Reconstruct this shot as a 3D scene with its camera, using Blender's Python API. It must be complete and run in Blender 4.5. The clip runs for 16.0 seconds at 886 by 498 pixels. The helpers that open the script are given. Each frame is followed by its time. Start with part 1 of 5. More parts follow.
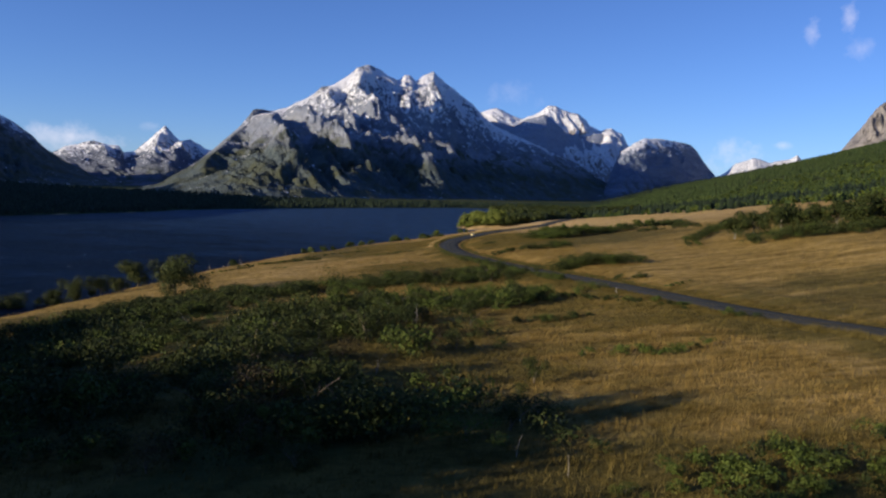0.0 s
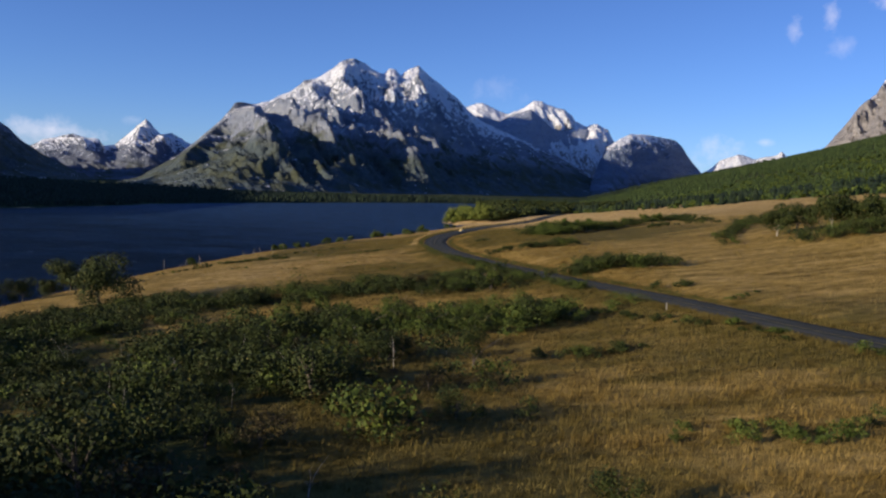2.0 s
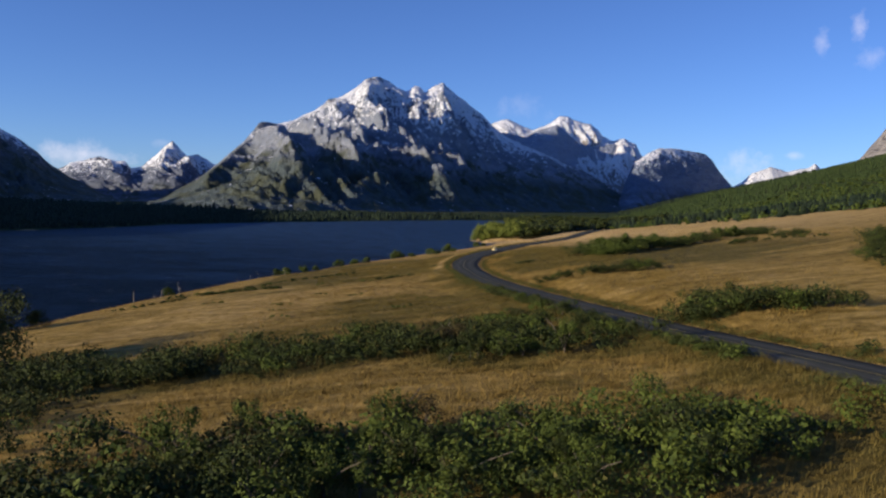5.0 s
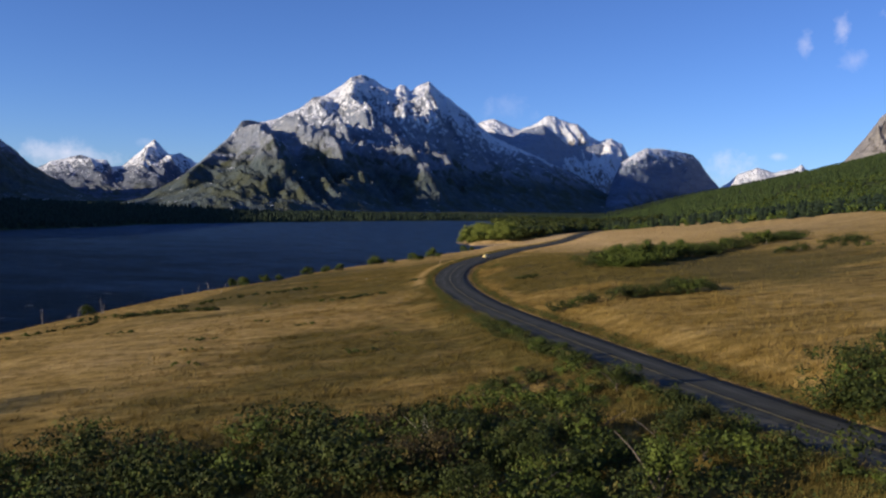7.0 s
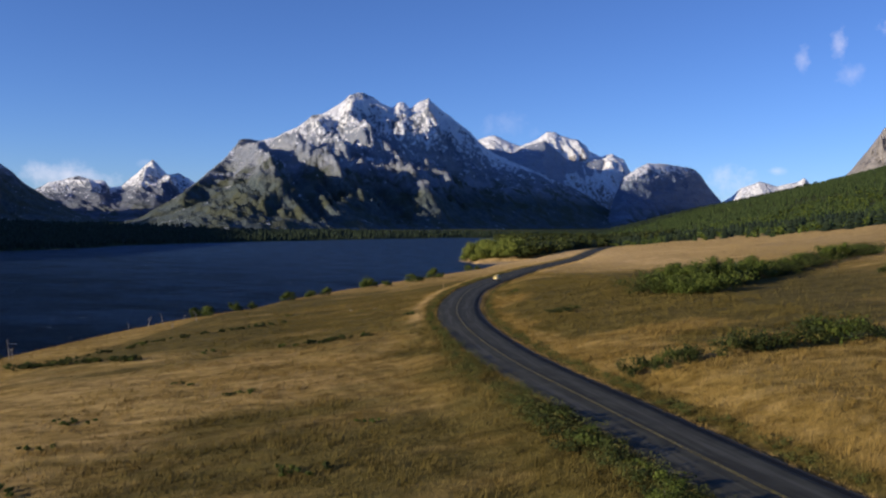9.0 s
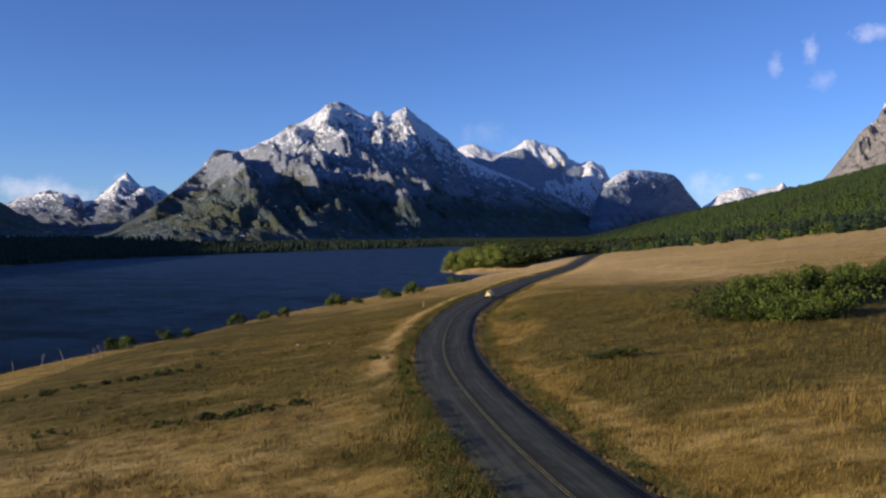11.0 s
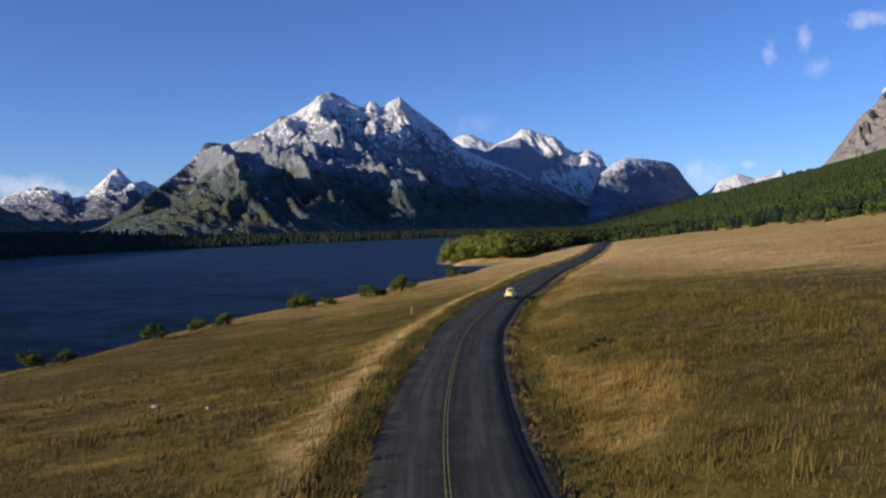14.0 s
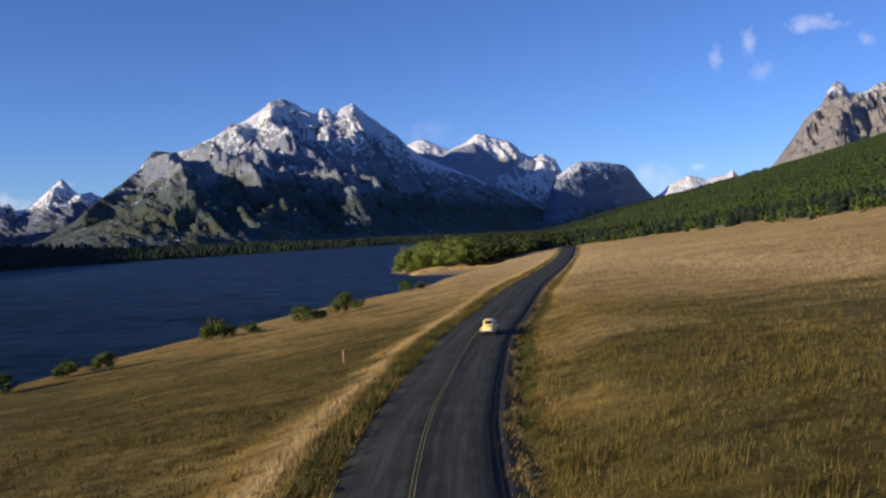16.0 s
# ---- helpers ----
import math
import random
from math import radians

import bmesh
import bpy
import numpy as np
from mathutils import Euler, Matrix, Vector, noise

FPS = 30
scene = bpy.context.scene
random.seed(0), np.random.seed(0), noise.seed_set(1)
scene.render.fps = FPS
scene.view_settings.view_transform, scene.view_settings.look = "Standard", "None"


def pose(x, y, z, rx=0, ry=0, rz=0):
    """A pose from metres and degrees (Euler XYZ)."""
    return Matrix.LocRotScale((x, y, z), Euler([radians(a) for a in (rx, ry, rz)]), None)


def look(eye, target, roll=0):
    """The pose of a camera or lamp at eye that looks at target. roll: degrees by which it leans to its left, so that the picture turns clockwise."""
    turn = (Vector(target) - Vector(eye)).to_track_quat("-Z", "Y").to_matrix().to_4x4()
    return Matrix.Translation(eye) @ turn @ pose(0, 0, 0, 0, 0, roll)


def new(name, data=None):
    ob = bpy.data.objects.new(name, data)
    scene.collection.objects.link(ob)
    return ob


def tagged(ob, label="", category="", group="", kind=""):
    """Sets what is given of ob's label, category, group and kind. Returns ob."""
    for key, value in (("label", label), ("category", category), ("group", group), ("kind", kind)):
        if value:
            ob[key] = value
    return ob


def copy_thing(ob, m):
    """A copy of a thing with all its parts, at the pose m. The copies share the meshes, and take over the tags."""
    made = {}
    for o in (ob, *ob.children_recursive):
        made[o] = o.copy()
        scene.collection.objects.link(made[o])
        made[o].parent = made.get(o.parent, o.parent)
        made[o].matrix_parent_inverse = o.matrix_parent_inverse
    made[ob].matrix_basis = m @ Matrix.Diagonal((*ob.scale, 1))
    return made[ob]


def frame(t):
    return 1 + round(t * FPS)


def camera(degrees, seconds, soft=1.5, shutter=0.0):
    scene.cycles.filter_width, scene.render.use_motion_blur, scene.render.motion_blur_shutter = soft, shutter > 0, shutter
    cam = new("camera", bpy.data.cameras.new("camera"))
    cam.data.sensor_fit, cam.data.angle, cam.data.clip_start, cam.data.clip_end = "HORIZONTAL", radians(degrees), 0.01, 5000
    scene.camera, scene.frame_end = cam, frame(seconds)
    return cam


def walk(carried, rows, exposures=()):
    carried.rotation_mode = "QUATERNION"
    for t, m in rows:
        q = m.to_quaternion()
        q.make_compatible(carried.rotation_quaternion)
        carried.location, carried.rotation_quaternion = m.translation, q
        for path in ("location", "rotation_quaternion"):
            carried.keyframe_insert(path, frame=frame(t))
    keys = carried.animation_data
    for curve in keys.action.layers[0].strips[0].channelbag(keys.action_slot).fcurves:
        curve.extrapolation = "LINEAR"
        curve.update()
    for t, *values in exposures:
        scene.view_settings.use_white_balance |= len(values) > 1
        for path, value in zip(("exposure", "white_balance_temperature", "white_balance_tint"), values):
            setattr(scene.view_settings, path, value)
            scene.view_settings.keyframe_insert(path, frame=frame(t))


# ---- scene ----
# The flight: seconds, eye, target, lean.
LENS = 57.30
PATH = [
    (0, (0.07, -0.40, 35.33), (-0.635, 99.322, 27.951), 1.84),
    (0.5, (-0.13, 8.04, 34.89), (-0.833, 107.737, 27.077), 1.83),
    (1, (-0.30, 16.43, 34.40), (-0.347, 116.114, 26.504), 1.97),
    (1.5, (-0.47, 24.96, 33.91), (0.818, 124.631, 25.934), 1.99),
    (2, (-0.60, 33.37, 33.41), (0.610, 133.055, 25.554), 2.05),
    (2.5, (-0.83, 41.78, 32.99), (-0.732, 141.489, 25.387), 1.78),
    (3, (-1.02, 50.09, 32.51), (-1.724, 149.833, 25.430), 1.29),
    (3.5, (-1.14, 58.46, 31.95), (-1.845, 158.237, 25.261), 0.91),
    (4, (-1.18, 66.93, 31.60), (-2.300, 166.739, 25.476), 0.99),
    (4.5, (-1.39, 75.11, 31.26), (-3.650, 174.923, 25.498), 1.24),
    (7, (-1.31, 123.79, 30.93), (-1.690, 223.624, 25.232), 1.40),
    (7.5, (-1.46, 133.72, 30.46), (-1.469, 233.595, 25.537), 1.22),
    (8, (-1.64, 144.07, 30.07), (-0.771, 243.965, 25.615), 0.95),
    (8.5, (-1.78, 153.95, 29.63), (-2.105, 253.863, 25.439), 0.97),
    (9, (-2.02, 164.29, 29.44), (-2.564, 264.223, 25.916), 0.79),
    (11.5, (-2.09, 215.30, 27.63), (0.054, 315.245, 25.310), -0.14),
    (12, (-2.07, 224.83, 27.02), (-0.736, 324.797, 24.618), -0.28),
    (12.5, (-1.98, 234.13, 26.27), (-1.508, 334.109, 24.436), -0.43),
    (13, (-1.78, 243.88, 25.63), (-1.227, 343.855, 23.631), -0.45),
    (13.5, (-1.54, 253.17, 25.06), (-1.202, 353.139, 22.407), -0.34),
    (14, (-1.14, 262.68, 24.70), (1.200, 362.599, 21.429), -0.82),
    (14.5, (-0.74, 271.60, 24.54), (3.315, 371.430, 20.440), -1.32),
    (15, (-0.27, 280.89, 24.52), (6.659, 380.575, 20.603), -1.86),
    (15.5, (0.23, 289.74, 24.43), (8.015, 389.373, 20.918), -2.08),
    (16, (0.80, 299.20, 24.26), (8.476, 398.871, 21.630), -1.93),
]
EXPOSURE = 0.36
SKY_STRENGTH = 0.080
SKY_TINT = (0.70, 0.87, 1.28)
CLOUD_COLOR = (11.0, 10.2, 11.0)
SUN_STRENGTH = 4.8
cam = camera(LENS, 16.0, soft=2.3)
walk(cam, [(t, look(e, g, r)) for t, e, g, r in PATH], exposures=[(0.0, EXPOSURE), (16.0, EXPOSURE)])

# ---- light: a low morning sun from behind and to the left, and a clear sky ----
SUN_WAY = Vector((0.89, 0.455, 0.0)).normalized()
SUN_ELEV = radians(13.8)
world = bpy.data.worlds.new("world")
scene.world = world
world.use_nodes = True
wt = world.node_tree
wt.nodes.clear()
sky = wt.nodes.new("ShaderNodeTexSky")
sky.sky_type = "NISHITA"
sky.sun_disc = False
sky.sun_elevation = radians(24)
sky.sun_rotation = math.atan2(-SUN_WAY.x, -SUN_WAY.y)
sky.altitude = 1400
sky.air_density = 1.0
sky.dust_density = 0.25
sky.ozone_density = 4.5
bg = wt.nodes.new("ShaderNodeBackground")
bg.inputs["Strength"].default_value = SKY_STRENGTH
wo = wt.nodes.new("ShaderNodeOutputWorld")


def world_math(op, a, b=0.0):
    n = wt.nodes.new("ShaderNodeMath")
    n.operation = op
    for k, v in enumerate((a, b)):
        if isinstance(v, (int, float)):
            n.inputs[k].default_value = v
        else:
            wt.links.new(v, n.inputs[k])
    return n.outputs["Value"]


def world_mix(kind, fac, a, b):
    n = wt.nodes.new("ShaderNodeMix")
    n.data_type, n.blend_type = "RGBA", kind
    for slot, v in ((0, fac), (6, a), (7, b)):
        if isinstance(v, (int, float)):
            n.inputs[slot].default_value = v
        elif isinstance(v, tuple):
            n.inputs[slot].default_value = (*v, 1)
        else:
            wt.links.new(v, n.inputs[slot])
    return n.outputs[2]


# Small clouds low in the north: side and rise per metre ahead, half width, half height, thickness.
CLOUDS = [(0.431, 0.202, 0.013, 0.019, 0.5), (0.474, 0.219, 0.014, 0.026, 0.6), (0.487, 0.186, 0.020, 0.018, 0.35), (0.565, 0.246, 0.045, 0.016, 0.75),
          (0.631, 0.224, 0.014, 0.010, 0.5), (-0.468, 0.049, 0.085, 0.018, 0.72), (-0.371, 0.066, 0.020, 0.008, 0.4), (0.076, 0.118, 0.04, 0.018, 0.22),
          (0.338, 0.052, 0.040, 0.024, 0.7), (0.403, 0.066, 0.014, 0.005, 0.5)]
tc = wt.nodes.new("ShaderNodeTexCoord")
sep = wt.nodes.new("ShaderNodeSeparateXYZ")
wt.links.new(tc.outputs["Generated"], sep.inputs[0])
ahead = world_math("MAXIMUM", sep.outputs[1], 0.05)
cu, cv = world_math("DIVIDE", sep.outputs[0], ahead), world_math("DIVIDE", sep.outputs[2], ahead)
puff = wt.nodes.new("ShaderNodeTexNoise")
puff.inputs["Scale"].default_value, puff.inputs["Detail"].default_value, puff.inputs["Roughness"].default_value = 34.0, 8.0, 0.66
wt.links.new(tc.outputs["Generated"], puff.inputs["Vector"])
cover = 0.0
for u0, v0, half_u, half_v, thick in CLOUDS:
    du, dv = world_math("DIVIDE", world_math("SUBTRACT", cu, u0), half_u), world_math("DIVIDE", world_math("SUBTRACT", cv, v0), half_v)
    inside = world_math("SUBTRACT", 1.0, world_math("SQRT", world_math("ADD", world_math("MULTIPLY", du, du), world_math("MULTIPLY", dv, dv))))
    fluffy = world_math("ADD", inside, world_math("MULTIPLY", world_math("SUBTRACT", puff.outputs["Fac"], 0.52), 3.4))
    soft_edge = world_math("MULTIPLY", world_math("MINIMUM", world_math("MAXIMUM", world_math("MULTIPLY", fluffy, 0.45), 0.0), 1.0), thick)
    soft_edge = world_math("MULTIPLY", soft_edge, world_math("MINIMUM", world_math("MAXIMUM", world_math("MULTIPLY", world_math("ADD", inside, 0.35), 2.5), 0.0), 1.0))
    cover = world_math("MAXIMUM", cover, soft_edge)
tinted = world_mix("MULTIPLY", 1.0, sky.outputs["Color"], SKY_TINT)
final = world_mix("MIX", cover, tinted, CLOUD_COLOR)
wt.links.new(final, bg.inputs["Color"])
wt.links.new(bg.outputs["Background"], wo.inputs["Surface"])
sun_data = bpy.data.lights.new("sun", "SUN")
sun_data.energy = SUN_STRENGTH
sun_data.angle = radians(0.6)
sun_data.color = (1.0, 0.84, 0.62)
sun = new("sun", sun_data)
sun.matrix_world = look(-SUN_WAY * 200 + Vector((0, 0, 200 * math.tan(SUN_ELEV))), (0, 0, 0))


# ---- small tools ----
def hashed(ix, iy, seed):
    h = (ix.astype(np.int64) * 374761393 + iy.astype(np.int64) * 668265263 + seed * 1442695041) & 0x7FFFFFFF
    h = ((h ^ (h >> 13)) * 1274126177) & 0x7FFFFFFF
    return (h ^ (h >> 16)) & 0x7FFFFFFF


def perlin(x, y, seed=0):
    """Gradient noise, about -0.7 to 0.7, on arrays."""
    x, y = np.asarray(x, float), np.asarray(y, float)
    x0, y0 = np.floor(x), np.floor(y)
    fx, fy = x - x0, y - y0
    sx, sy = fx * fx * fx * (fx * (fx * 6 - 15) + 10), fy * fy * fy * (fy * (fy * 6 - 15) + 10)
    out = []
    for dx, dy in ((0, 0), (1, 0), (0, 1), (1, 1)):
        a = hashed(x0 + dx, y0 + dy, seed) / 0x7FFFFFFF * 2 * np.pi
        out.append(np.cos(a) * (fx - dx) + np.sin(a) * (fy - dy))
    return (out[0] * (1 - sx) + out[1] * sx) * (1 - sy) + (out[2] * (1 - sx) + out[3] * sx) * sy


def fbm(x, y, octaves=4, seed=0, gain=0.5):
    total, amp = 0, 1.0
    for k in range(octaves):
        total = total + amp * perlin(x * 2**k + 13.7 * k, y * 2**k - 7.3 * k, seed + k)
        amp *= gain
    return total


def ridged(x, y, octaves=4, seed=0, gain=0.5):
    """Sharp-crested noise, about 0 to 1.6."""
    total, amp = 0, 1.0
    for k in range(octaves):
        total = total + amp * (1 - 2.2 * np.abs(perlin(x * 2**k + 31.1 * k, y * 2**k + 17.9 * k, seed + k))).clip(0)
        amp *= gain
    return total


def smooth(a, b, v):
    t = ((np.asarray(v, float) - a) / (b - a)).clip(0, 1)
    return t * t * (3 - 2 * t)


def mesh_from(name, verts, faces, material=None, shade=True):
    """A mesh from arrays: all faces have the same number of corners."""
    verts, faces = np.asarray(verts, np.float32).reshape(-1, 3), np.asarray(faces, np.int32)
    me = bpy.data.meshes.new(name)
    n, k = faces.shape
    me.vertices.add(len(verts))
    me.vertices.foreach_set("co", verts.ravel())
    me.loops.add(n * k)
    me.loops.foreach_set("vertex_index", faces.ravel())
    me.polygons.add(n)
    me.polygons.foreach_set("loop_start", np.arange(0, n * k, k, dtype=np.int32))
    if shade:
        me.polygons.foreach_set("use_smooth", np.ones(n, bool))
    me.update(calc_edges=True)
    if material:
        me.materials.append(material)
    return me


def grid_faces(nu, nv):
    i = np.arange(nu * nv).reshape(nu, nv)
    return np.stack([i[:-1, :-1], i[1:, :-1], i[1:, 1:], i[:-1, 1:]], -1).reshape(-1, 4)


def mask(me, name, values):
    """A mask, a value a vertex, that materials read by name."""
    a = me.attributes.new(name, "FLOAT", "POINT")
    a.data.foreach_set("value", np.asarray(values, np.float32).ravel())


def part(name, bm, material, parent=None, label=""):
    """Links a bmesh as one mesh object, under a thing or a part."""
    me = bpy.data.meshes.new(name)
    bm.to_mesh(me)
    bm.free()
    me.materials.append(material)
    ob = new(name, me)
    ob.parent = parent
    return tagged(ob, label)


# ---- materials ----
class Nodes:
    """Short hand for building a node material."""

    def __init__(self, name):
        self.mat = bpy.data.materials.new(name)
        self.mat.use_nodes = True
        self.t = self.mat.node_tree
        self.bsdf = self.t.nodes["Principled BSDF"]

    def node(self, kind, **values):
        n = self.t.nodes.new(kind)
        for key, v in values.items():
            n.inputs[key.replace("_", " ")].default_value = v
        return n

    def link(self, a, b):
        self.t.links.new(a, b)
        return self

    def pos(self):
        return self.t.nodes.new("ShaderNodeNewGeometry").outputs["Position"]

    def noise(self, scale, detail=4.0, rough=0.55, stretch=None, turn=0.0):
        n = self.node("ShaderNodeTexNoise", Scale=scale, Detail=detail, Roughness=rough)
        m = self.node("ShaderNodeMapping")
        m.inputs["Scale"].default_value = stretch or (1, 1, 1)
        m.inputs["Rotation"].default_value = (0, 0, radians(turn))
        self.link(self.pos(), m.inputs["Vector"]).link(m.outputs["Vector"], n.inputs["Vector"])
        return n.outputs["Fac"]

    def ramp(self, value, lo, hi, invert=False):
        n = self.node("ShaderNodeMapRange")
        n.interpolation_type = "SMOOTHSTEP"
        n.inputs["From Min"].default_value, n.inputs["From Max"].default_value = lo, hi
        n.inputs["To Min"].default_value, n.inputs["To Max"].default_value = (1, 0) if invert else (0, 1)
        self.link(value, n.inputs["Value"])
        return n.outputs["Result"]

    def math(self, op, a, b=0.0):
        n = self.t.nodes.new("ShaderNodeMath")
        n.operation = op
        for k, v in enumerate((a, b)):
            if isinstance(v, (int, float)):
                n.inputs[k].default_value = v
            else:
                self.link(v, n.inputs[k])
        return n.outputs["Value"]

    def mix(self, fac, a, b):
        n = self.t.nodes.new("ShaderNodeMix")
        n.data_type = "RGBA"
        for slot, v in ((0, fac), (6, a), (7, b)):
            if isinstance(v, (int, float)):
                n.inputs[slot].default_value = v
            elif isinstance(v, tuple):
                n.inputs[slot].default_value = (*v, 1)
            else:
                self.link(v, n.inputs[slot])
        return n.outputs[2]

    def attribute(self, name):
        n = self.t.nodes.new("ShaderNodeAttribute")
        n.attribute_name = name
        return n.outputs["Fac"]

    def split(self, vector, axis):
        n = self.t.nodes.new("ShaderNodeSeparateXYZ")
        self.link(vector, n.inputs[0])
        return n.outputs[axis]

    def island(self):
        return self.t.nodes.new("ShaderNodeNewGeometry").outputs["Random Per Island"]

    def chance(self):
        return self.t.nodes.new("ShaderNodeObjectInfo").outputs["Random"]

    def bump(self, height, strength=0.4, distance=0.1):
        n = self.node("ShaderNodeBump", Strength=strength, Distance=distance)
        self.link(height, n.inputs["Height"]).link(n.outputs["Normal"], self.bsdf.inputs["Normal"])
        return self

    def done(self, color, rough=0.8, metal=0.0, gloss=0.3):
        if isinstance(color, tuple):
            self.bsdf.inputs["Base Color"].default_value = (*color, 1)
        else:
            self.link(color, self.bsdf.inputs["Base Color"])
        if isinstance(rough, (int, float)):
            self.bsdf.inputs["Roughness"].default_value = rough
        else:
            self.link(rough, self.bsdf.inputs["Roughness"])
        self.bsdf.inputs["Metallic"].default_value = metal
        self.bsdf.inputs["Specular IOR Level"].default_value = gloss
        return self.mat


def plain(name, color, rough=0.6, metal=0.0, gloss=0.4, vary=0.25, scale=6.0):
    """Paint, metal, rubber and the like, with slight uneven wear."""
    n = Nodes(name)
    dark = tuple(c * (1 - vary) for c in color)
    return n.done(n.mix(n.ramp(n.noise(scale, 5), 0.35, 0.65), dark, color), rough, metal, gloss)


def tufted(n, c):
    """Grass that stands in tufts: shade is painted into the hollows between them, paler heads on top, in drifts across
    the slope.
    """
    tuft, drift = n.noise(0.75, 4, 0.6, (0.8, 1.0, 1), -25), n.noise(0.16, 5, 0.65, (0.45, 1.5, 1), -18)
    tuft_shade = n.node("ShaderNodeHueSaturation", Saturation=1.08, Value=0.52)
    n.link(c, tuft_shade.inputs["Color"])
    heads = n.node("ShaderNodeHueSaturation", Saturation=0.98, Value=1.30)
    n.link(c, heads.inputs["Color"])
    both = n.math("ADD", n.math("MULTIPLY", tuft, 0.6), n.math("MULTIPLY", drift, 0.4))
    c = n.mix(n.math("MULTIPLY", n.ramp(both, 0.40, 0.52, True), 0.85), c, tuft_shade.outputs["Color"])
    return n.mix(n.math("MULTIPLY", n.ramp(both, 0.51, 0.63), 0.85), c, heads.outputs["Color"])


def ground_material():
    n = Nodes("meadow")
    broad, mid, fine = n.noise(0.03, 4, 0.55, (0.6, 1.3, 1), -25), n.noise(0.14, 5, 0.6, (0.6, 1.4, 1), -25), n.noise(1.6, 6, 0.7)
    streak = n.noise(0.35, 5, 0.6, (0.25, 1.0, 1.0), -30)
    gold = n.mix(n.ramp(mid, 0.35, 0.65), (0.165, 0.110, 0.028), (0.285, 0.192, 0.055))
    gold = n.mix(n.ramp(streak, 0.42, 0.68), gold, (0.33, 0.228, 0.078))
    olive = n.mix(n.ramp(fine, 0.3, 0.7), (0.066, 0.053, 0.013), (0.122, 0.094, 0.024))
    wet = n.math("ADD", n.math("MULTIPLY", n.attribute("green"), 1.25), n.math("ADD", n.math("MULTIPLY", n.math("SUBTRACT", broad, 0.5), 1.1), n.math("MULTIPLY", n.math("SUBTRACT", mid, 0.5), 1.6)))
    gold = n.mix(n.math("MULTIPLY", n.attribute("pale"), 0.75), gold, (0.56, 0.395, 0.195))
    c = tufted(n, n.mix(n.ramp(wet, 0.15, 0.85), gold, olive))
    thatch = n.node("ShaderNodeHueSaturation", Saturation=1.02, Value=1.12)
    c = n.link(c, thatch.inputs["Color"]) and thatch.outputs["Color"]
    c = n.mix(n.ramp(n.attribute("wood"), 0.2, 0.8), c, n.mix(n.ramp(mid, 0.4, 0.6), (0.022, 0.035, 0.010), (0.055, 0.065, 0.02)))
    c = n.mix(n.ramp(n.attribute("bank"), 0.3, 0.8), c, n.mix(n.ramp(fine, 0.4, 0.6), (0.16, 0.12, 0.085), (0.30, 0.25, 0.19)))
    c = n.mix(n.math("MULTIPLY", n.ramp(fine, 0.52, 0.72), 0.4), c, (0.075, 0.057, 0.019))
    c = n.mix(n.math("MULTIPLY", n.ramp(n.noise(5.0, 4, 0.65), 0.52, 0.68), 0.3), c, (0.07, 0.055, 0.018))
    n.bump(n.math("ADD", fine, n.math("MULTIPLY", mid, 2.0)), 0.7, 0.35)
    return n.done(c, 0.95, 0, 0.1)


def water_material():
    n = Nodes("lake water")
    waves, chop = n.noise(0.09, 5, 0.65, (0.8, 1.3, 1), 35), n.noise(0.7, 5, 0.65, (0.8, 1.3, 1), 30)
    gust = n.noise(0.02, 6, 0.7, (0.7, 1.4, 1), 25)
    caps = n.math("MULTIPLY", n.ramp(n.noise(0.22, 3, 0.5, (0.6, 1.5, 1), 35), 0.68, 0.72), n.math("MULTIPLY", n.ramp(n.noise(1.3, 3), 0.45, 0.6), 0.6))
    c = n.mix(n.ramp(n.math("ADD", n.math("MULTIPLY", gust, 0.6), n.math("MULTIPLY", waves, 0.4)), 0.43, 0.60), (0.0003, 0.0014, 0.005), (0.0042, 0.012, 0.032))
    c = n.mix(n.math("MULTIPLY", n.ramp(chop, 0.52, 0.64), 0.55), c, (0.008, 0.021, 0.050))
    # Sky glare on the ruffled water, painted paler blue northward and towards the near bank.
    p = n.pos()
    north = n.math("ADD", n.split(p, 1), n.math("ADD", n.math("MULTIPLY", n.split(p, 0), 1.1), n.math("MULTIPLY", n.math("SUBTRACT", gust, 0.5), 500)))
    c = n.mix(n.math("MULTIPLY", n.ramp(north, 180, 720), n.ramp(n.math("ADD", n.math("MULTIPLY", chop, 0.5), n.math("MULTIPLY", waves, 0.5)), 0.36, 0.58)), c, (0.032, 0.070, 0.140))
    n.bump(n.math("ADD", waves, n.math("MULTIPLY", chop, 0.35)), 1.0, 1.6)
    return n.done(n.mix(caps, c, (0.6, 0.65, 0.7)), 0.5, 0, 0.015)


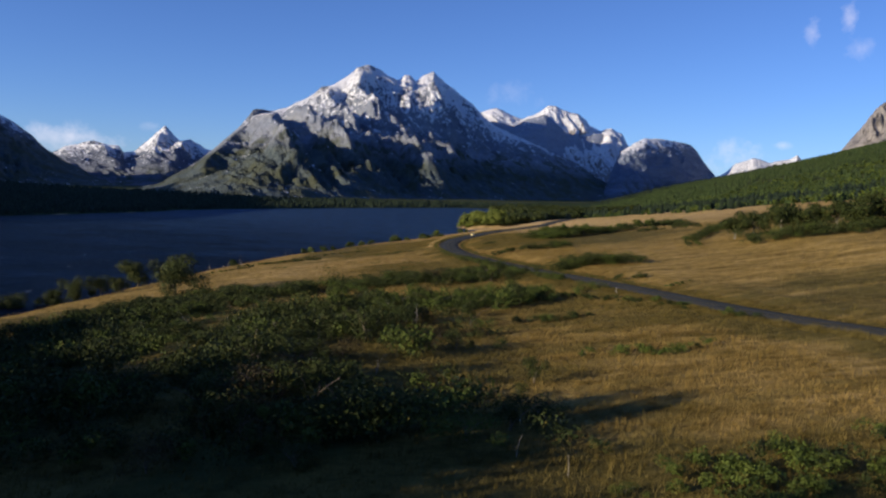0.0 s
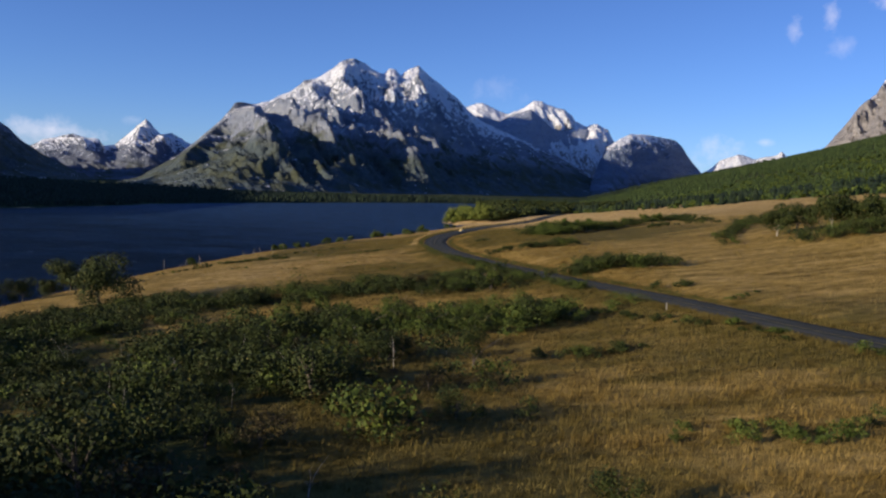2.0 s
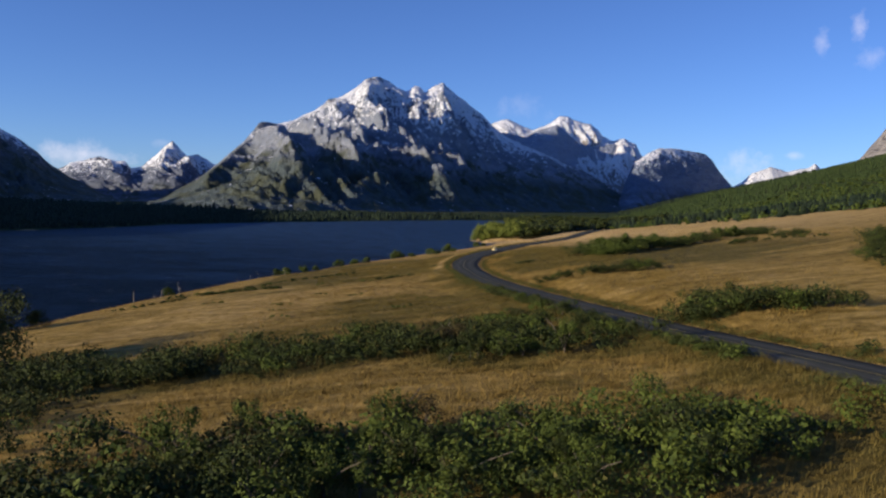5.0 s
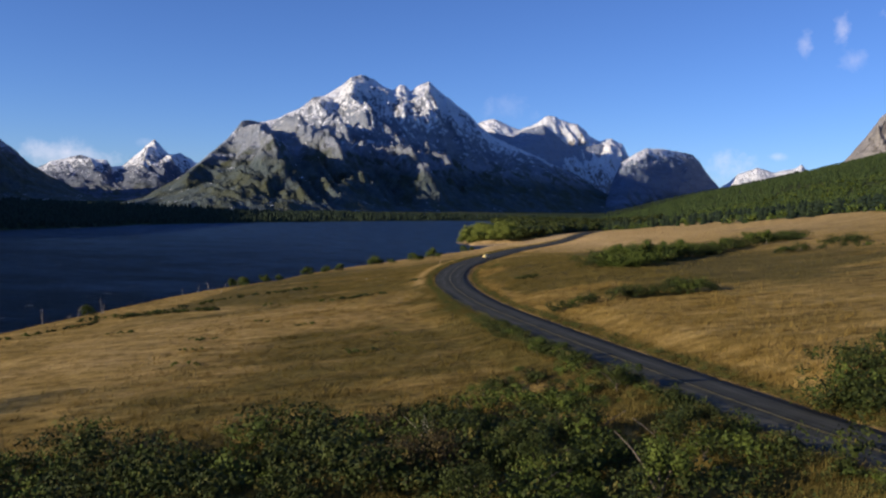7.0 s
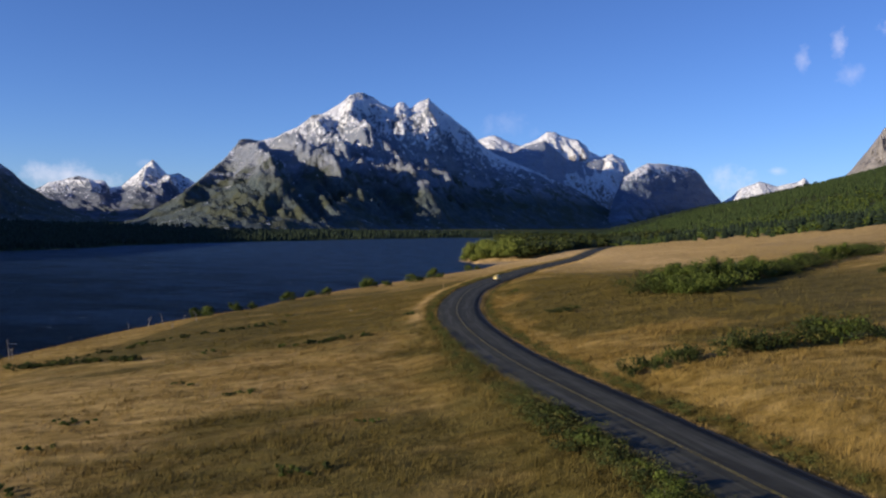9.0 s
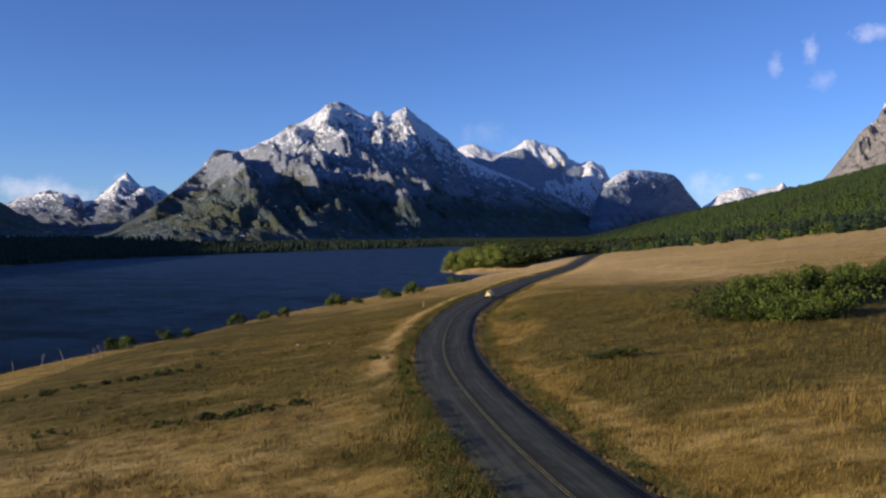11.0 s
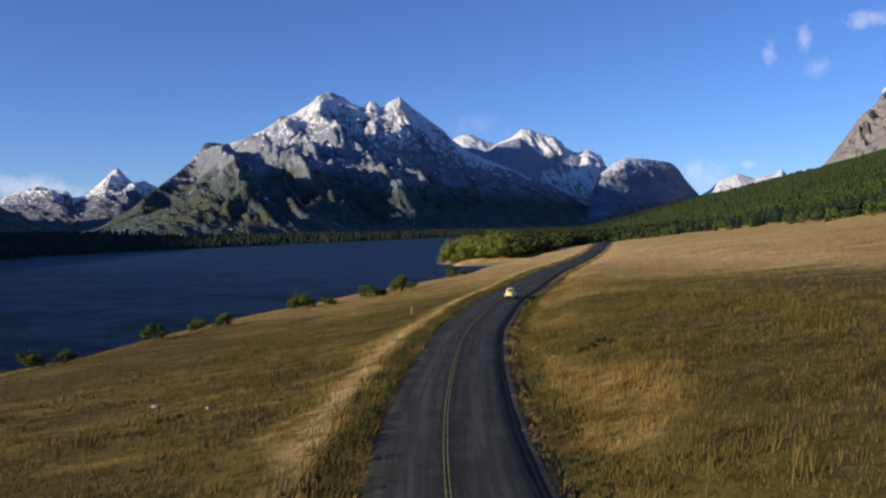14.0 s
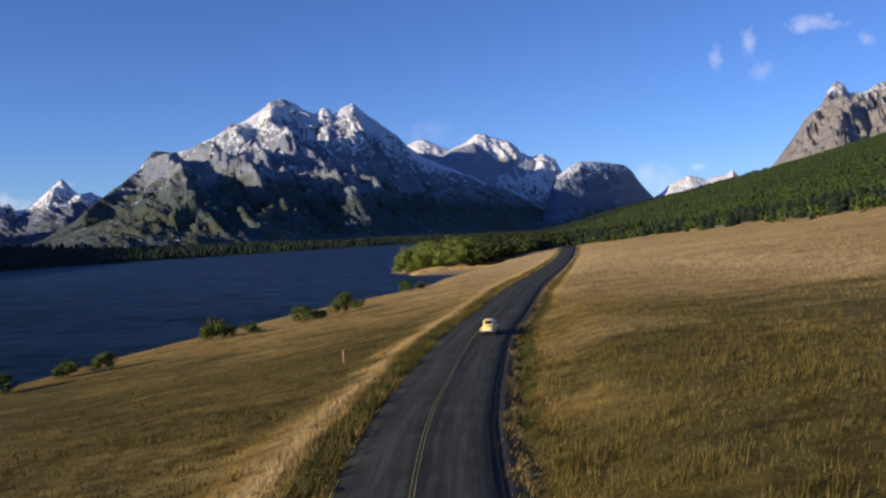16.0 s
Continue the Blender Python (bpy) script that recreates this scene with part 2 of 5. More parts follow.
def mountain_material(name, snow_low, snow_high, tree_line, rock_a, rock_b, snow_much=1.0):
    """Bedded rock, woods below the tree line, and snow that lies in the gullies and on the ledges higher up."""
    n = Nodes(name)
    p = n.pos()
    z = n.split(p, 2)
    big, mid, fine = n.noise(0.0022, 5), n.noise(0.011, 6, 0.62), n.noise(0.05, 6, 0.65)
    bed = n.noise(0.012, 5, 0.6, (0.25, 0.25, 3.2))
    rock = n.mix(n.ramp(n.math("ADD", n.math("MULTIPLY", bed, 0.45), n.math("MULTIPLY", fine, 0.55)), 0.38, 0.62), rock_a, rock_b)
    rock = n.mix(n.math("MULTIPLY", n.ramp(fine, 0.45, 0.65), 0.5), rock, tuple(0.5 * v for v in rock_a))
    # Woods are lightened and blued to hold the distance haze.
    woods = n.mix(n.ramp(fine, 0.4, 0.62), (0.066, 0.088, 0.098), (0.105, 0.132, 0.130))
    up = n.math("ADD", z, n.math("ADD", n.math("MULTIPLY", n.math("SUBTRACT", big, 0.5), 170), n.math("MULTIPLY", n.math("SUBTRACT", mid, 0.5), 150)))
    c = n.mix(n.ramp(up, tree_line - 30, tree_line + 40), woods, rock)
    c = n.mix(n.math("MULTIPLY", n.ramp(up, tree_line + 30, tree_line + 150, True), n.ramp(mid, 0.42, 0.6)), c, (0.075, 0.085, 0.055))
    normal = n.t.nodes.new("ShaderNodeNewGeometry").outputs["True Normal"]
    flat = n.split(normal, 2)
    streak = n.noise(0.022, 6, 0.62, (1.0, 0.6, 0.32))
    lie = n.math("ADD", n.math("MULTIPLY", n.math("SUBTRACT", streak, 0.5), 2.6), n.math("ADD", n.math("MULTIPLY", n.math("SUBTRACT", fine, 0.5), 3.6), n.math("MULTIPLY", n.math("SUBTRACT", flat, 0.72), 2.0)))
    high = n.math("MULTIPLY", n.math("SUBTRACT", n.ramp(z, snow_low, snow_high), 0.5), 2.0 * snow_much)
    snow = n.ramp(n.math("ADD", lie, high), 0.0, 0.35)
    c = n.mix(snow, c, (0.78, 0.80, 0.84))
    n.bump(n.math("ADD", n.math("MULTIPLY", mid, 2.0), n.math("ADD", n.math("MULTIPLY", fine, 1.3), n.math("MULTIPLY", bed, 0.4))), 0.9, 18.0)
    return n.done(c, 0.9, 0, 0.15)


def asphalt_material():
    n = Nodes("worn asphalt")
    fine, mid = n.noise(9.0, 6, 0.7), n.noise(0.5, 5, 0.6)
    across = n.math("ADD", n.attribute("across"), 0.25)
    track = n.math("ADD", n.ramp(n.math("ABSOLUTE", n.math("SUBTRACT", n.math("ABSOLUTE", across), 1.55)), 0.15, 0.75, True), 0.0)
    c = n.mix(n.ramp(mid, 0.35, 0.68), (0.046, 0.048, 0.039), (0.073, 0.075, 0.060))
    c = n.mix(n.math("MULTIPLY", track, 0.5), c, (0.110, 0.109, 0.090))
    c = n.mix(n.math("MULTIPLY", n.ramp(fine, 0.5, 0.75), 0.35), c, (0.095, 0.095, 0.085))
    # Streaks along the lanes: worn tracks, drips and old sealing.
    flow = n.node("ShaderNodeCombineXYZ")
    n.link(n.math("MULTIPLY", across, 1.0), flow.inputs[0]).link(n.math("MULTIPLY", n.attribute("along"), 0.035), flow.inputs[1])
    lane = n.node("ShaderNodeTexNoise", Scale=2.6, Detail=5.0, Roughness=0.62)
    n.link(flow.outputs[0], lane.inputs["Vector"])
    c = n.mix(n.math("MULTIPLY", n.ramp(lane.outputs["Fac"], 0.44, 0.56), 0.5), c, (0.026, 0.026, 0.022))
    c = n.mix(n.math("MULTIPLY", n.ramp(lane.outputs["Fac"], 0.58, 0.68, False), 0.3), c, (0.10, 0.098, 0.08))
    seam = n.ramp(n.math("ABSOLUTE", n.math("ADD", across, n.math("MULTIPLY", n.math("SUBTRACT", n.noise(0.8, 3), 0.5), 0.5))), 0.30, 0.48, True)
    c = n.mix(n.math("MULTIPLY", seam, 0.45), c, (0.02, 0.02, 0.021))
    n.bump(fine, 0.5, 0.02)
    return n.done(c, 0.92, 0, 0.08)


M_GROUND = ground_material()
M_WATER = water_material()
M_ASPHALT = asphalt_material()

# ---- the lie of the land: heights by east (columns) and north (rows) ----
KNOTS_X = np.array([-130, -60, -20, 20, 80, 200, 450, 900, 1500], float)
KNOTS_Y = np.array([-100, 0, 100, 200, 300, 400, 600, 900, 1300, 2000], float)
LAND = np.array([
    [4.2, 14.0, 19.1, 24.0, 32.7, 52.1, 94.2, 170.5, 272.3],
    [3.3, 13.1, 18.8, 22.4, 30.8, 50.7, 93.3, 170.3, 273.0],
    [1.6, 10.2, 16.5, 19.4, 27.6, 48.3, 91.6, 169.9, 274.5],
    [-0.6, 8.3, 13.3, 18.4, 26.9, 45.3, 88.7, 168.9, 276.6],
    [-3.4, 6.9, 12.5, 17.5, 23.4, 40.6, 84.9, 167.5, 279.0],
    [-7.3, 2.7, 8.0, 14.0, 18.6, 36.2, 80.5, 165.2, 280.9],
    [-16.6, -6.5, -1.1, 6.1, 12.3, 27.0, 70.6, 160.6, 282.8],
    [-31.0, -19.4, -12.1, -3.7, 2.9, 14.7, 55.6, 156.2, 280.5],
    [-49.8, -37.7, -30.5, -24.0, -16.4, 1.4, 54.3, 151.2, 268.5],
    [-82.3, -70.9, -64.6, -58.1, -46.4, -21.2, 31.6, 118.9, 242.4],
])


def spline_sum(v, knots, cells):
    """Catmull-Rom weights: four neighbours for each value."""
    i = np.interp(v, knots, np.arange(len(knots)))
    k = np.floor(i).clip(0, len(knots) - 2).astype(int)
    f = i - k
    w = (-0.5 * f + f * f - 0.5 * f**3, 1 - 2.5 * f * f + 1.5 * f**3, 0.5 * f + 2 * f * f - 1.5 * f**3, -0.5 * f * f + 0.5 * f**3)
    return [((k - 1 + j).clip(0, len(knots) - 1), w[j]) for j in range(4)]


def lie(x, y):
    total = 0
    for iy, wy in spline_sum(y, KNOTS_Y, 0):
        for ix, wx in spline_sum(x, KNOTS_X, 0):
            total = total + LAND[iy, ix] * wx * wy
    return total


ROAD_LINE = [(75, 0), (62, 35), (50, 67), (40, 96), (30, 136), (20.5, 168), (14, 197), (9.5, 219), (4.4, 244), (1.4, 266), (0.1, 284), (0.1, 300), (1.1, 318),
             (3.0, 338), (5.6, 354), (9.8, 376), (15.8, 400), (27.5, 447), (41.5, 499), (60, 568), (82, 650), (112, 770), (150, 920), (185, 1050)]


def sweep(line, step=1.0):
    """Points along a smooth line through the given ones, evenly spaced."""
    p = np.array(line, float)
    p = np.vstack([2 * p[0] - p[1], p, 2 * p[-1] - p[-2]])
    out = []
    for k in range(1, len(p) - 2):
        f = np.linspace(0, 1, 60, endpoint=False)[:, None]
        a, b, c, d = p[k - 1], p[k], p[k + 1], p[k + 2]
        out.append(0.5 * (2 * b + (c - a) * f + (2 * a - 5 * b + 4 * c - d) * f**2 + (3 * b - a - 3 * c + d) * f**3))
    out = np.vstack(out + [p[-2:-1]])
    far = np.r_[0, np.cumsum(np.hypot(*np.diff(out, axis=0).T))]
    s = np.arange(0, far[-1], step)
    return np.stack([np.interp(s, far, out[:, 0]), np.interp(s, far, out[:, 1])], 1)


ROAD = sweep(ROAD_LINE, 1.0)
ROAD_HALF = 3.25
road_z = lie(ROAD[:, 0], ROAD[:, 1])
road_z = np.convolve(np.pad(road_z, 20, mode="edge"), np.ones(41) / 41, "valid").clip(4.0)
way = np.gradient(ROAD, axis=0)
way /= np.hypot(way[:, 0], way[:, 1])[:, None]
ROAD_RIGHT = np.stack([way[:, 1], -way[:, 0]], 1)


def from_road(x, y):
    """Signed distance to the right of the road's middle, and the road's height there."""
    x, y = np.ravel(x), np.ravel(y)
    d, z = np.full(len(x), 999.0), np.zeros(len(x))
    near = np.nonzero((x > -60) & (x < 260) & (y > -40) & (y < 1090))[0]
    for some in np.array_split(near, max(1, len(near) // 4000)):
        dx, dy = x[some, None] - ROAD[None, :, 0], y[some, None] - ROAD[None, :, 1]
        k = (dx * dx + dy * dy).argmin(1)
        r = np.arange(len(some))
        side = np.where(dx[r, k] * ROAD_RIGHT[k, 0] + dy[r, k] * ROAD_RIGHT[k, 1] >= 0, 1, -1)
        d[some], z[some] = side * np.hypot(dx[r, k], dy[r, k]), road_z[k]
    return d, z


FAR_SHORE = np.array([(-420, -900), (-430, 500), (-385, 700), (-340, 850), (-285, 1080), (-200, 1220), (-90, 1400), (30, 1560), (130, 1600), (700, 1700)], float)


def beyond_lake(x, y):
    """How far a place lies past the far shore: to its west, or to its north at the head of the lake."""
    xs = np.interp(y, FAR_SHORE[:, 1], FAR_SHORE[:, 0])
    return (xs - x) * 0.85


HILL_RISE = 0.045


def ground(x, y):
    """The ground's height."""
    shape = np.shape(x)
    x, y = np.ravel(np.asarray(x, float)), np.ravel(np.asarray(y, float))
    z = lie(x, y) - 0.12 * (KNOTS_X[0] - x).clip(0)
    z = np.where(z < 3.0, 3.0 - (3.0 - z) * 2.4, z)
    # The level woods at the lake's east side, north of the meadow, and the spit.
    z = np.maximum(z, np.minimum(3.5, (x - 52 - (y - 800) * 0.05) * 0.12) * smooth(700, 800, y) - 8 * (1 - smooth(700, 800, y)))
    shore = x - np.interp(y, [500, 548, 576, 605, 633, 658, 688, 700, 715], [-22, -9.7, -2.7, 5.8, 17, 25, 33, 40, 50])
    near_shore = (y > 520) & (y < 716) & (np.abs(shore) < 60)
    z = np.where(near_shore, np.maximum(np.minimum(z, shore * 0.16 * (1 + (shore / 36).clip(0) ** 2)), np.minimum(1.2, shore * 0.06)), z)
    spit = 1 - np.hypot((x - 43) / 37, (y - 757) / 42)
    z = np.maximum(z, np.minimum(1.6, spit * 8) - 4 * (spit < -0.5))
    z = z + HILL_RISE * (x - 250).clip(0, 1200) * smooth(100, 400, y)
    z = np.where(z > 4, 4 + (z - 4) * (1 - smooth(1750, 2500, y)) * (1 - 0.7 * smooth(1300, 2200, x)), z)
    # Ridges west of the view, added to shade the far shore and spur.
    ridge = 195 * np.exp(-(((x + 1030) / 190) ** 2)) * smooth(0, 350, y) * (1 - smooth(1150, 1500, y))
    ridge = ridge + 470 * np.exp(-(((x + 2350) / 480) ** 2)) * smooth(-500, 300, y) * (1 - smooth(1500, 2200, y))
    z = np.where(x < -600, np.maximum(z, -20) + ridge, z)
    past = beyond_lake(x, y) + 14 * fbm(x / 90, y / 90, 3, 5)
    z = np.maximum(z, np.where(past > -20, np.where(y < 1250, (past * 0.10).clip(-3, 14), (past * 0.06).clip(-3, 5) + 2 * fbm(x / 120, y / 120, 3, 6) * smooth(10, 150, past)) + (past - 160).clip(0, 400) * 0.015 * (y < 1250) + ridge, -50)).clip(-45)
    z = z + (0.20 * fbm(x / 9, y / 9, 3, 3) + 0.5 * fbm(x / 45, y / 45, 2, 9)) * smooth(1.0, 6.0, z)
    d, rz = from_road(x, y)
    a = np.abs(d)
    z = z + (rz - z) * (1 - smooth(3.8, 11.0, a)) * (a < 900)
    z = z - 0.12 * (a < np.where(d > 0, 3.9, 4.2)) - np.where(d > 0, 0.40, 0.18) * np.exp(-(((a - np.where(d > 0, 4.5, 4.8)) / 0.7) ** 2))
    return z.reshape(shape)


def spread(*stops):
    """Coordinates with a step of their own on each stretch: start, (end, step) ..."""
    out = [stops[0]]
    for end, step in stops[1:]:
        n = max(1, round((end - out[-1]) / step))
        out.extend(np.linspace(out[-1], end, n + 1)[1:])
    return np.array(out)


gx = spread(-5200, (-1600, 300), (-450, 50), (-150, 15), (-90, 4), (-45, 1.6), (60, 0.95), (130, 2.5), (260, 8), (900, 25), (1600, 60), (5200, 400))
gy = spread(-900, (-100, 60), (30, 6), (60, 1.6), (420, 1.05), (520, 2.5), (1000, 7), (1800, 25), (2600, 80), (4700, 300))
GX, GY = np.meshgrid(gx, gy, indexing="ij")
GZ = ground(GX, GY)
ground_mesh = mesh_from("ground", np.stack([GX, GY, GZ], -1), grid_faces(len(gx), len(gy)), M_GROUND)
side, _ = from_road(GX, GY)


def green_at(x, y, side):
    """How green the grass is: the road's verges, the thicket's floor, the damp slopes."""
    verge = np.exp(-(((np.abs(side) - np.where(side > 0, 5.0, 4.6) + 0.8 * fbm(x / 6, y / 6, 2, 59)) / np.where(side < 0, 1.5 - 0.5 * smooth(250, 290, y), 1.0)) ** 2)) * 0.9
    wander = fbm(x / 15, y / 15, 3, 58)
    y, side, x = y + 16 * wander, side + 4 * fbm(x / 10 + 7, y / 10, 3, 60), x + 12 * fbm(x / 16, y / 16 + 9, 3, 62)
    thicket = (1 - smooth(-25, 30, x - 6 + (y - 60) * 0.10)) * (1 - smooth(118, 140, y)) * 0.75 + 0.45 * (1 - smooth(20, 80, y))
    band = np.exp(-(((y - 168) / 12) ** 2)) * (1 - smooth(8, 24, x)) * 0.8
    damp = 0.22 * smooth(8, 30, x) * np.exp(-(((y - 250) / 70) ** 2)) + (0.22 + 0.33 * smooth(85, 105, y)) * smooth(-8, 16, x) * (1 - smooth(118, 150, y)) + 0.74 * smooth(5, 12, x) * smooth(240, 262, y) * (1 - smooth(310, 440, y)) * (1 - smooth(40, 100, x))
    left = 0.58 * smooth(240, 290, y) * (1 - smooth(380, 470, y)) * (1 - smooth(-10, -5, side)) + 0.52 * (1 - smooth(225, 265, y)) * (1 - smooth(2, 12, x)) * smooth(-45, -15, x) * smooth(165, 200, y)
    rough = 0.52 * np.exp(-(((side + 7.5) / 5.0) ** 2)) * (1 - smooth(250, 320, y)) + 0.30 * (side < 0) * np.exp(-(((side + 5.5) / 2.5) ** 2)) * (1 - smooth(250, 290, y))
    return np.maximum.reduce([verge, thicket, band, damp, left, rough])


def pale_at(x, y, side):
    """Where the grass is paler: the far meadow, drifts of seed heads, a bleached strip beyond the verge, and sunlit
    blades painted in on the west side.
    """
    far = smooth(380, 700, y + 1.7 * x.clip(0, 60) + 25 * fbm(x / 25, y / 25, 3, 53)) + 0.35 * smooth(0.1, 0.4, fbm(x / 30 + 3, y / 22, 3, 55)) * smooth(-4, 12, x) * smooth(260, 330, y)
    beside = 0.78 * np.exp(-(((side + 6.6 + 0.8 * fbm(x / 9, y / 9, 2, 57)) / 0.9) ** 2)) * smooth(240, 275, y)
    # Sunlight on the west meadow's blades, put into the colour as paleness.
    west = 0.28 * smooth(190, 212, y) * (1 - smooth(268, 300, y)) * (1 - smooth(-14, -8, side)) * (0.6 + 0.8 * fbm(x / 12, y / 8, 3, 54)).clip(0, 1)
    lip = 0.25 * np.exp(-(((side - 3.75) / 0.4) ** 2))
    return np.clip(far * (1 - 0.45 * smooth(50, 150, x)) + beside + west + lip, 0, 1)


def thicket_at(x, y):
    """How close the thicket's shrubs stand."""
    cover = (1 - smooth(-17, 7, x + (y - 95) * 0.10 + 9 * fbm(x / 16, y / 16, 2, 31))) * (0.8 + 1.9 * fbm(x / 13, y / 13, 3, 33)).clip(0.02, 1)
    return cover * (1 - smooth(124, 140, y + 7 * fbm(x / 11, y / 11, 2, 35)) * smooth(-46, -30, x)) * smooth(-95, -75, x) * smooth(30, 50, y) * (1 - smooth(160, 175, y))


def wood_edge(y):
    return np.interp(y, [-200, 300, 450, 650, 800, 900, 1000, 1100], [260, 225, 205, 190, 185, 172, 140, 90])


side = side.reshape(GX.shape)
mask(ground_mesh, "green", green_at(GX, GY, side))
mask(ground_mesh, "pale", pale_at(GX, GY, side))
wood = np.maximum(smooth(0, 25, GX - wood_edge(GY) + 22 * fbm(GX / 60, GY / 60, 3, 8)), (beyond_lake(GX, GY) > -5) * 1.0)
# The shade under the thicket is painted in with the wood floor's dark.
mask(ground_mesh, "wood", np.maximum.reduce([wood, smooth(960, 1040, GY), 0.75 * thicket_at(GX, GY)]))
mask(ground_mesh, "bank", (1 - smooth(0.3, 1.1, GZ)) * (beyond_lake(GX, GY) < -30))
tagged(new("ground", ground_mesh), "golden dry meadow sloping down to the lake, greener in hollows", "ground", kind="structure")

lx, ly = np.array([-2600, -600, 0, 300]), np.array([-900, 0, 800, 1750])
LXX, LYY = np.meshgrid(lx, ly, indexing="ij")
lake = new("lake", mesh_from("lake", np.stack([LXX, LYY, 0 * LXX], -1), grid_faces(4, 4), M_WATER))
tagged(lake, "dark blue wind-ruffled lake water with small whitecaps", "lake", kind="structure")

# ---- the road ----
offsets = np.array([-3.5, -3.32, -2.3, -1.2, -0.4, 0.4, 1.2, 2.2, 2.95, 3.1])
rag = np.zeros((len(ROAD), len(offsets)))
rag[:, 0] = -0.22 * np.abs(fbm(np.arange(len(ROAD)) / 5.0, np.zeros(len(ROAD)), 3, 21))
rag[:, -1] = 0.25 * np.abs(fbm(np.arange(len(ROAD)) / 5.0, np.ones(len(ROAD)), 3, 22))
across = offsets[None, :] + rag
RX = ROAD[:, None, 0] + ROAD_RIGHT[:, None, 0] * across
RY = ROAD[:, None, 1] + ROAD_RIGHT[:, None, 1] * across
RZ = road_z[:, None] + 0.05 - 0.018 * np.abs(across) - 0.16 * ((offsets > 3.0) | (offsets < -3.4))
road_mesh = mesh_from("road", np.stack([RX, RY, RZ], -1), grid_faces(len(ROAD), len(offsets))[:, ::-1], M_ASPHALT)
mask(road_mesh, "across", across)
mask(road_mesh, "along", np.arange(len(ROAD))[:, None] + 0 * across)
tagged(new("road", road_mesh), "worn grey asphalt two-lane country road with ragged edges", "road", kind="structure")

# ---- mountains ----
EYE = np.array((-1.6, 144.0, 30.0))


def massif(name, crest, far, near, material, label, eye=EYE, columns=220, rows=110, relief=1.0, seed=1, steep=1.55, slant=0.14, spurs=()):
    """A mountain: its skyline as (side, rise) per metre ahead, the way ahead to crest and foot as (side, metres) lines, and eroded slopes between."""
    crest, far, near = np.array(crest), np.array(far), np.array(near)
    u = np.linspace(crest[0, 0], crest[-1, 0], columns)
    top, D, F = np.interp(u, *crest.T), np.interp(u, *far.T), np.interp(u, *near.T)
    top = top + 0.0016 * fbm(u * 60, u * 0 + seed, 3, seed) * relief
    s = np.r_[np.linspace(0, 1, rows), 1.04, 1.15, 1.3][:, None]
    U = u[None, :]
    ahead = F + (D - F) * s
    crest_z = eye[2] + top * D
    z = crest_z * np.minimum(s, 1) ** steep
    w = U + slant * s
    warp = 0.35 * fbm(U * 14, s * 3, 3, seed + 3)
    ribs = ridged(w * 17 + warp, s * 1.5 + warp, 3, seed)
    gully = ridged(w * 62 + 2 * warp, s * 5.0 + warp, 5, seed + 7, 0.6)
    X, Y = U * ahead, ahead + 0 * U
    rough = fbm(X / 330, Y / 330, 6, seed + 11, 0.55)
    room = smooth(0.0, 0.35, s) * (1 - smooth(0.80, 1.0, s)) + 0.25 * smooth(0, 0.2, s) * (1 - smooth(0.9, 1.0, s))
    z = z + relief * room * crest_z * ((ribs - 0.75) * 0.055 + (gully - 0.85) * 0.055 + rough * 0.10)
    # Spurs: sharp ribs that run down the face through (side, rise) places.
    steps = np.linspace(0, 1, 160)
    for line, height, wide in spurs:
        us, ss = [], []
        for u0, v0 in line:
            d0, f0, t0 = np.interp(u0, u, D), np.interp(u0, u, F), np.interp(u0, u, top)
            rise = ((eye[2] + t0 * d0) * steps**steep - eye[2]) / (f0 + (d0 - f0) * steps)
            us.append(u0)
            ss.append(float(np.interp(v0, rise, steps)))
        order = np.argsort(ss)
        us, ss = np.array(us)[order], np.array(ss)[order]
        middle = np.interp(s, ss, us) + 0.007 * fbm(s * 9, s * 0 + us[0] * 50, 3, seed + 5)
        reach = ((s - ss[0]) / (ss[-1] - ss[0])).clip(0, 1)
        spread_u = wide * (1 + 0.6 * fbm(s * 7 + us[0] * 90, s * 0, 2, seed + 6))
        tent = (1 - np.abs(U - middle) / spread_u).clip(0) ** 1.15
        z = z + height * tent * np.sin(np.pi * (0.06 + 0.88 * reach)) ** 0.6 * (s > ss[0] - 0.02) * (1 - smooth(ss[-1], ss[-1] + 0.06, s))
    z = np.where(s > 1, crest_z * (1 - (s - 1) * (0.9 if name == "mountain_main" else 3.2)), z)
    # No slope may stand higher than the skyline above it.
    z = np.minimum(z, eye[2] + (top - 0.0012) * ahead + np.where(s >= 1, 9e9, 0))
    z = np.where(s == 0, -8.0, z)
    pts = np.stack([eye[0] + U * ahead, eye[1] + ahead + 0 * U, z + 0 * U], -1)
    ob = new(name, mesh_from(name, pts, grid_faces(len(s), columns)[:, ::-1], material))
    return tagged(ob, label, "mountain", kind="structure")


# Main, blunt and dark rock: haze is put into the colour, paler and bluer.
HAZED_GREY_A, HAZED_GREY_B = (0.20, 0.23, 0.295), (0.315, 0.34, 0.39)
M_MAIN = mountain_material("banded rock", 0, 560, 125, HAZED_GREY_A, HAZED_GREY_B)
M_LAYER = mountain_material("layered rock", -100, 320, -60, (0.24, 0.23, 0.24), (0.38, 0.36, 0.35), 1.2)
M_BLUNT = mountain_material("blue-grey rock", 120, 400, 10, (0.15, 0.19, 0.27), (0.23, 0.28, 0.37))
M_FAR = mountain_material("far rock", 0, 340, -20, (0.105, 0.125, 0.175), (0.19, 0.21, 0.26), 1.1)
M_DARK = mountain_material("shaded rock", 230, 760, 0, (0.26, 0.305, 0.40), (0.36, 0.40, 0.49))
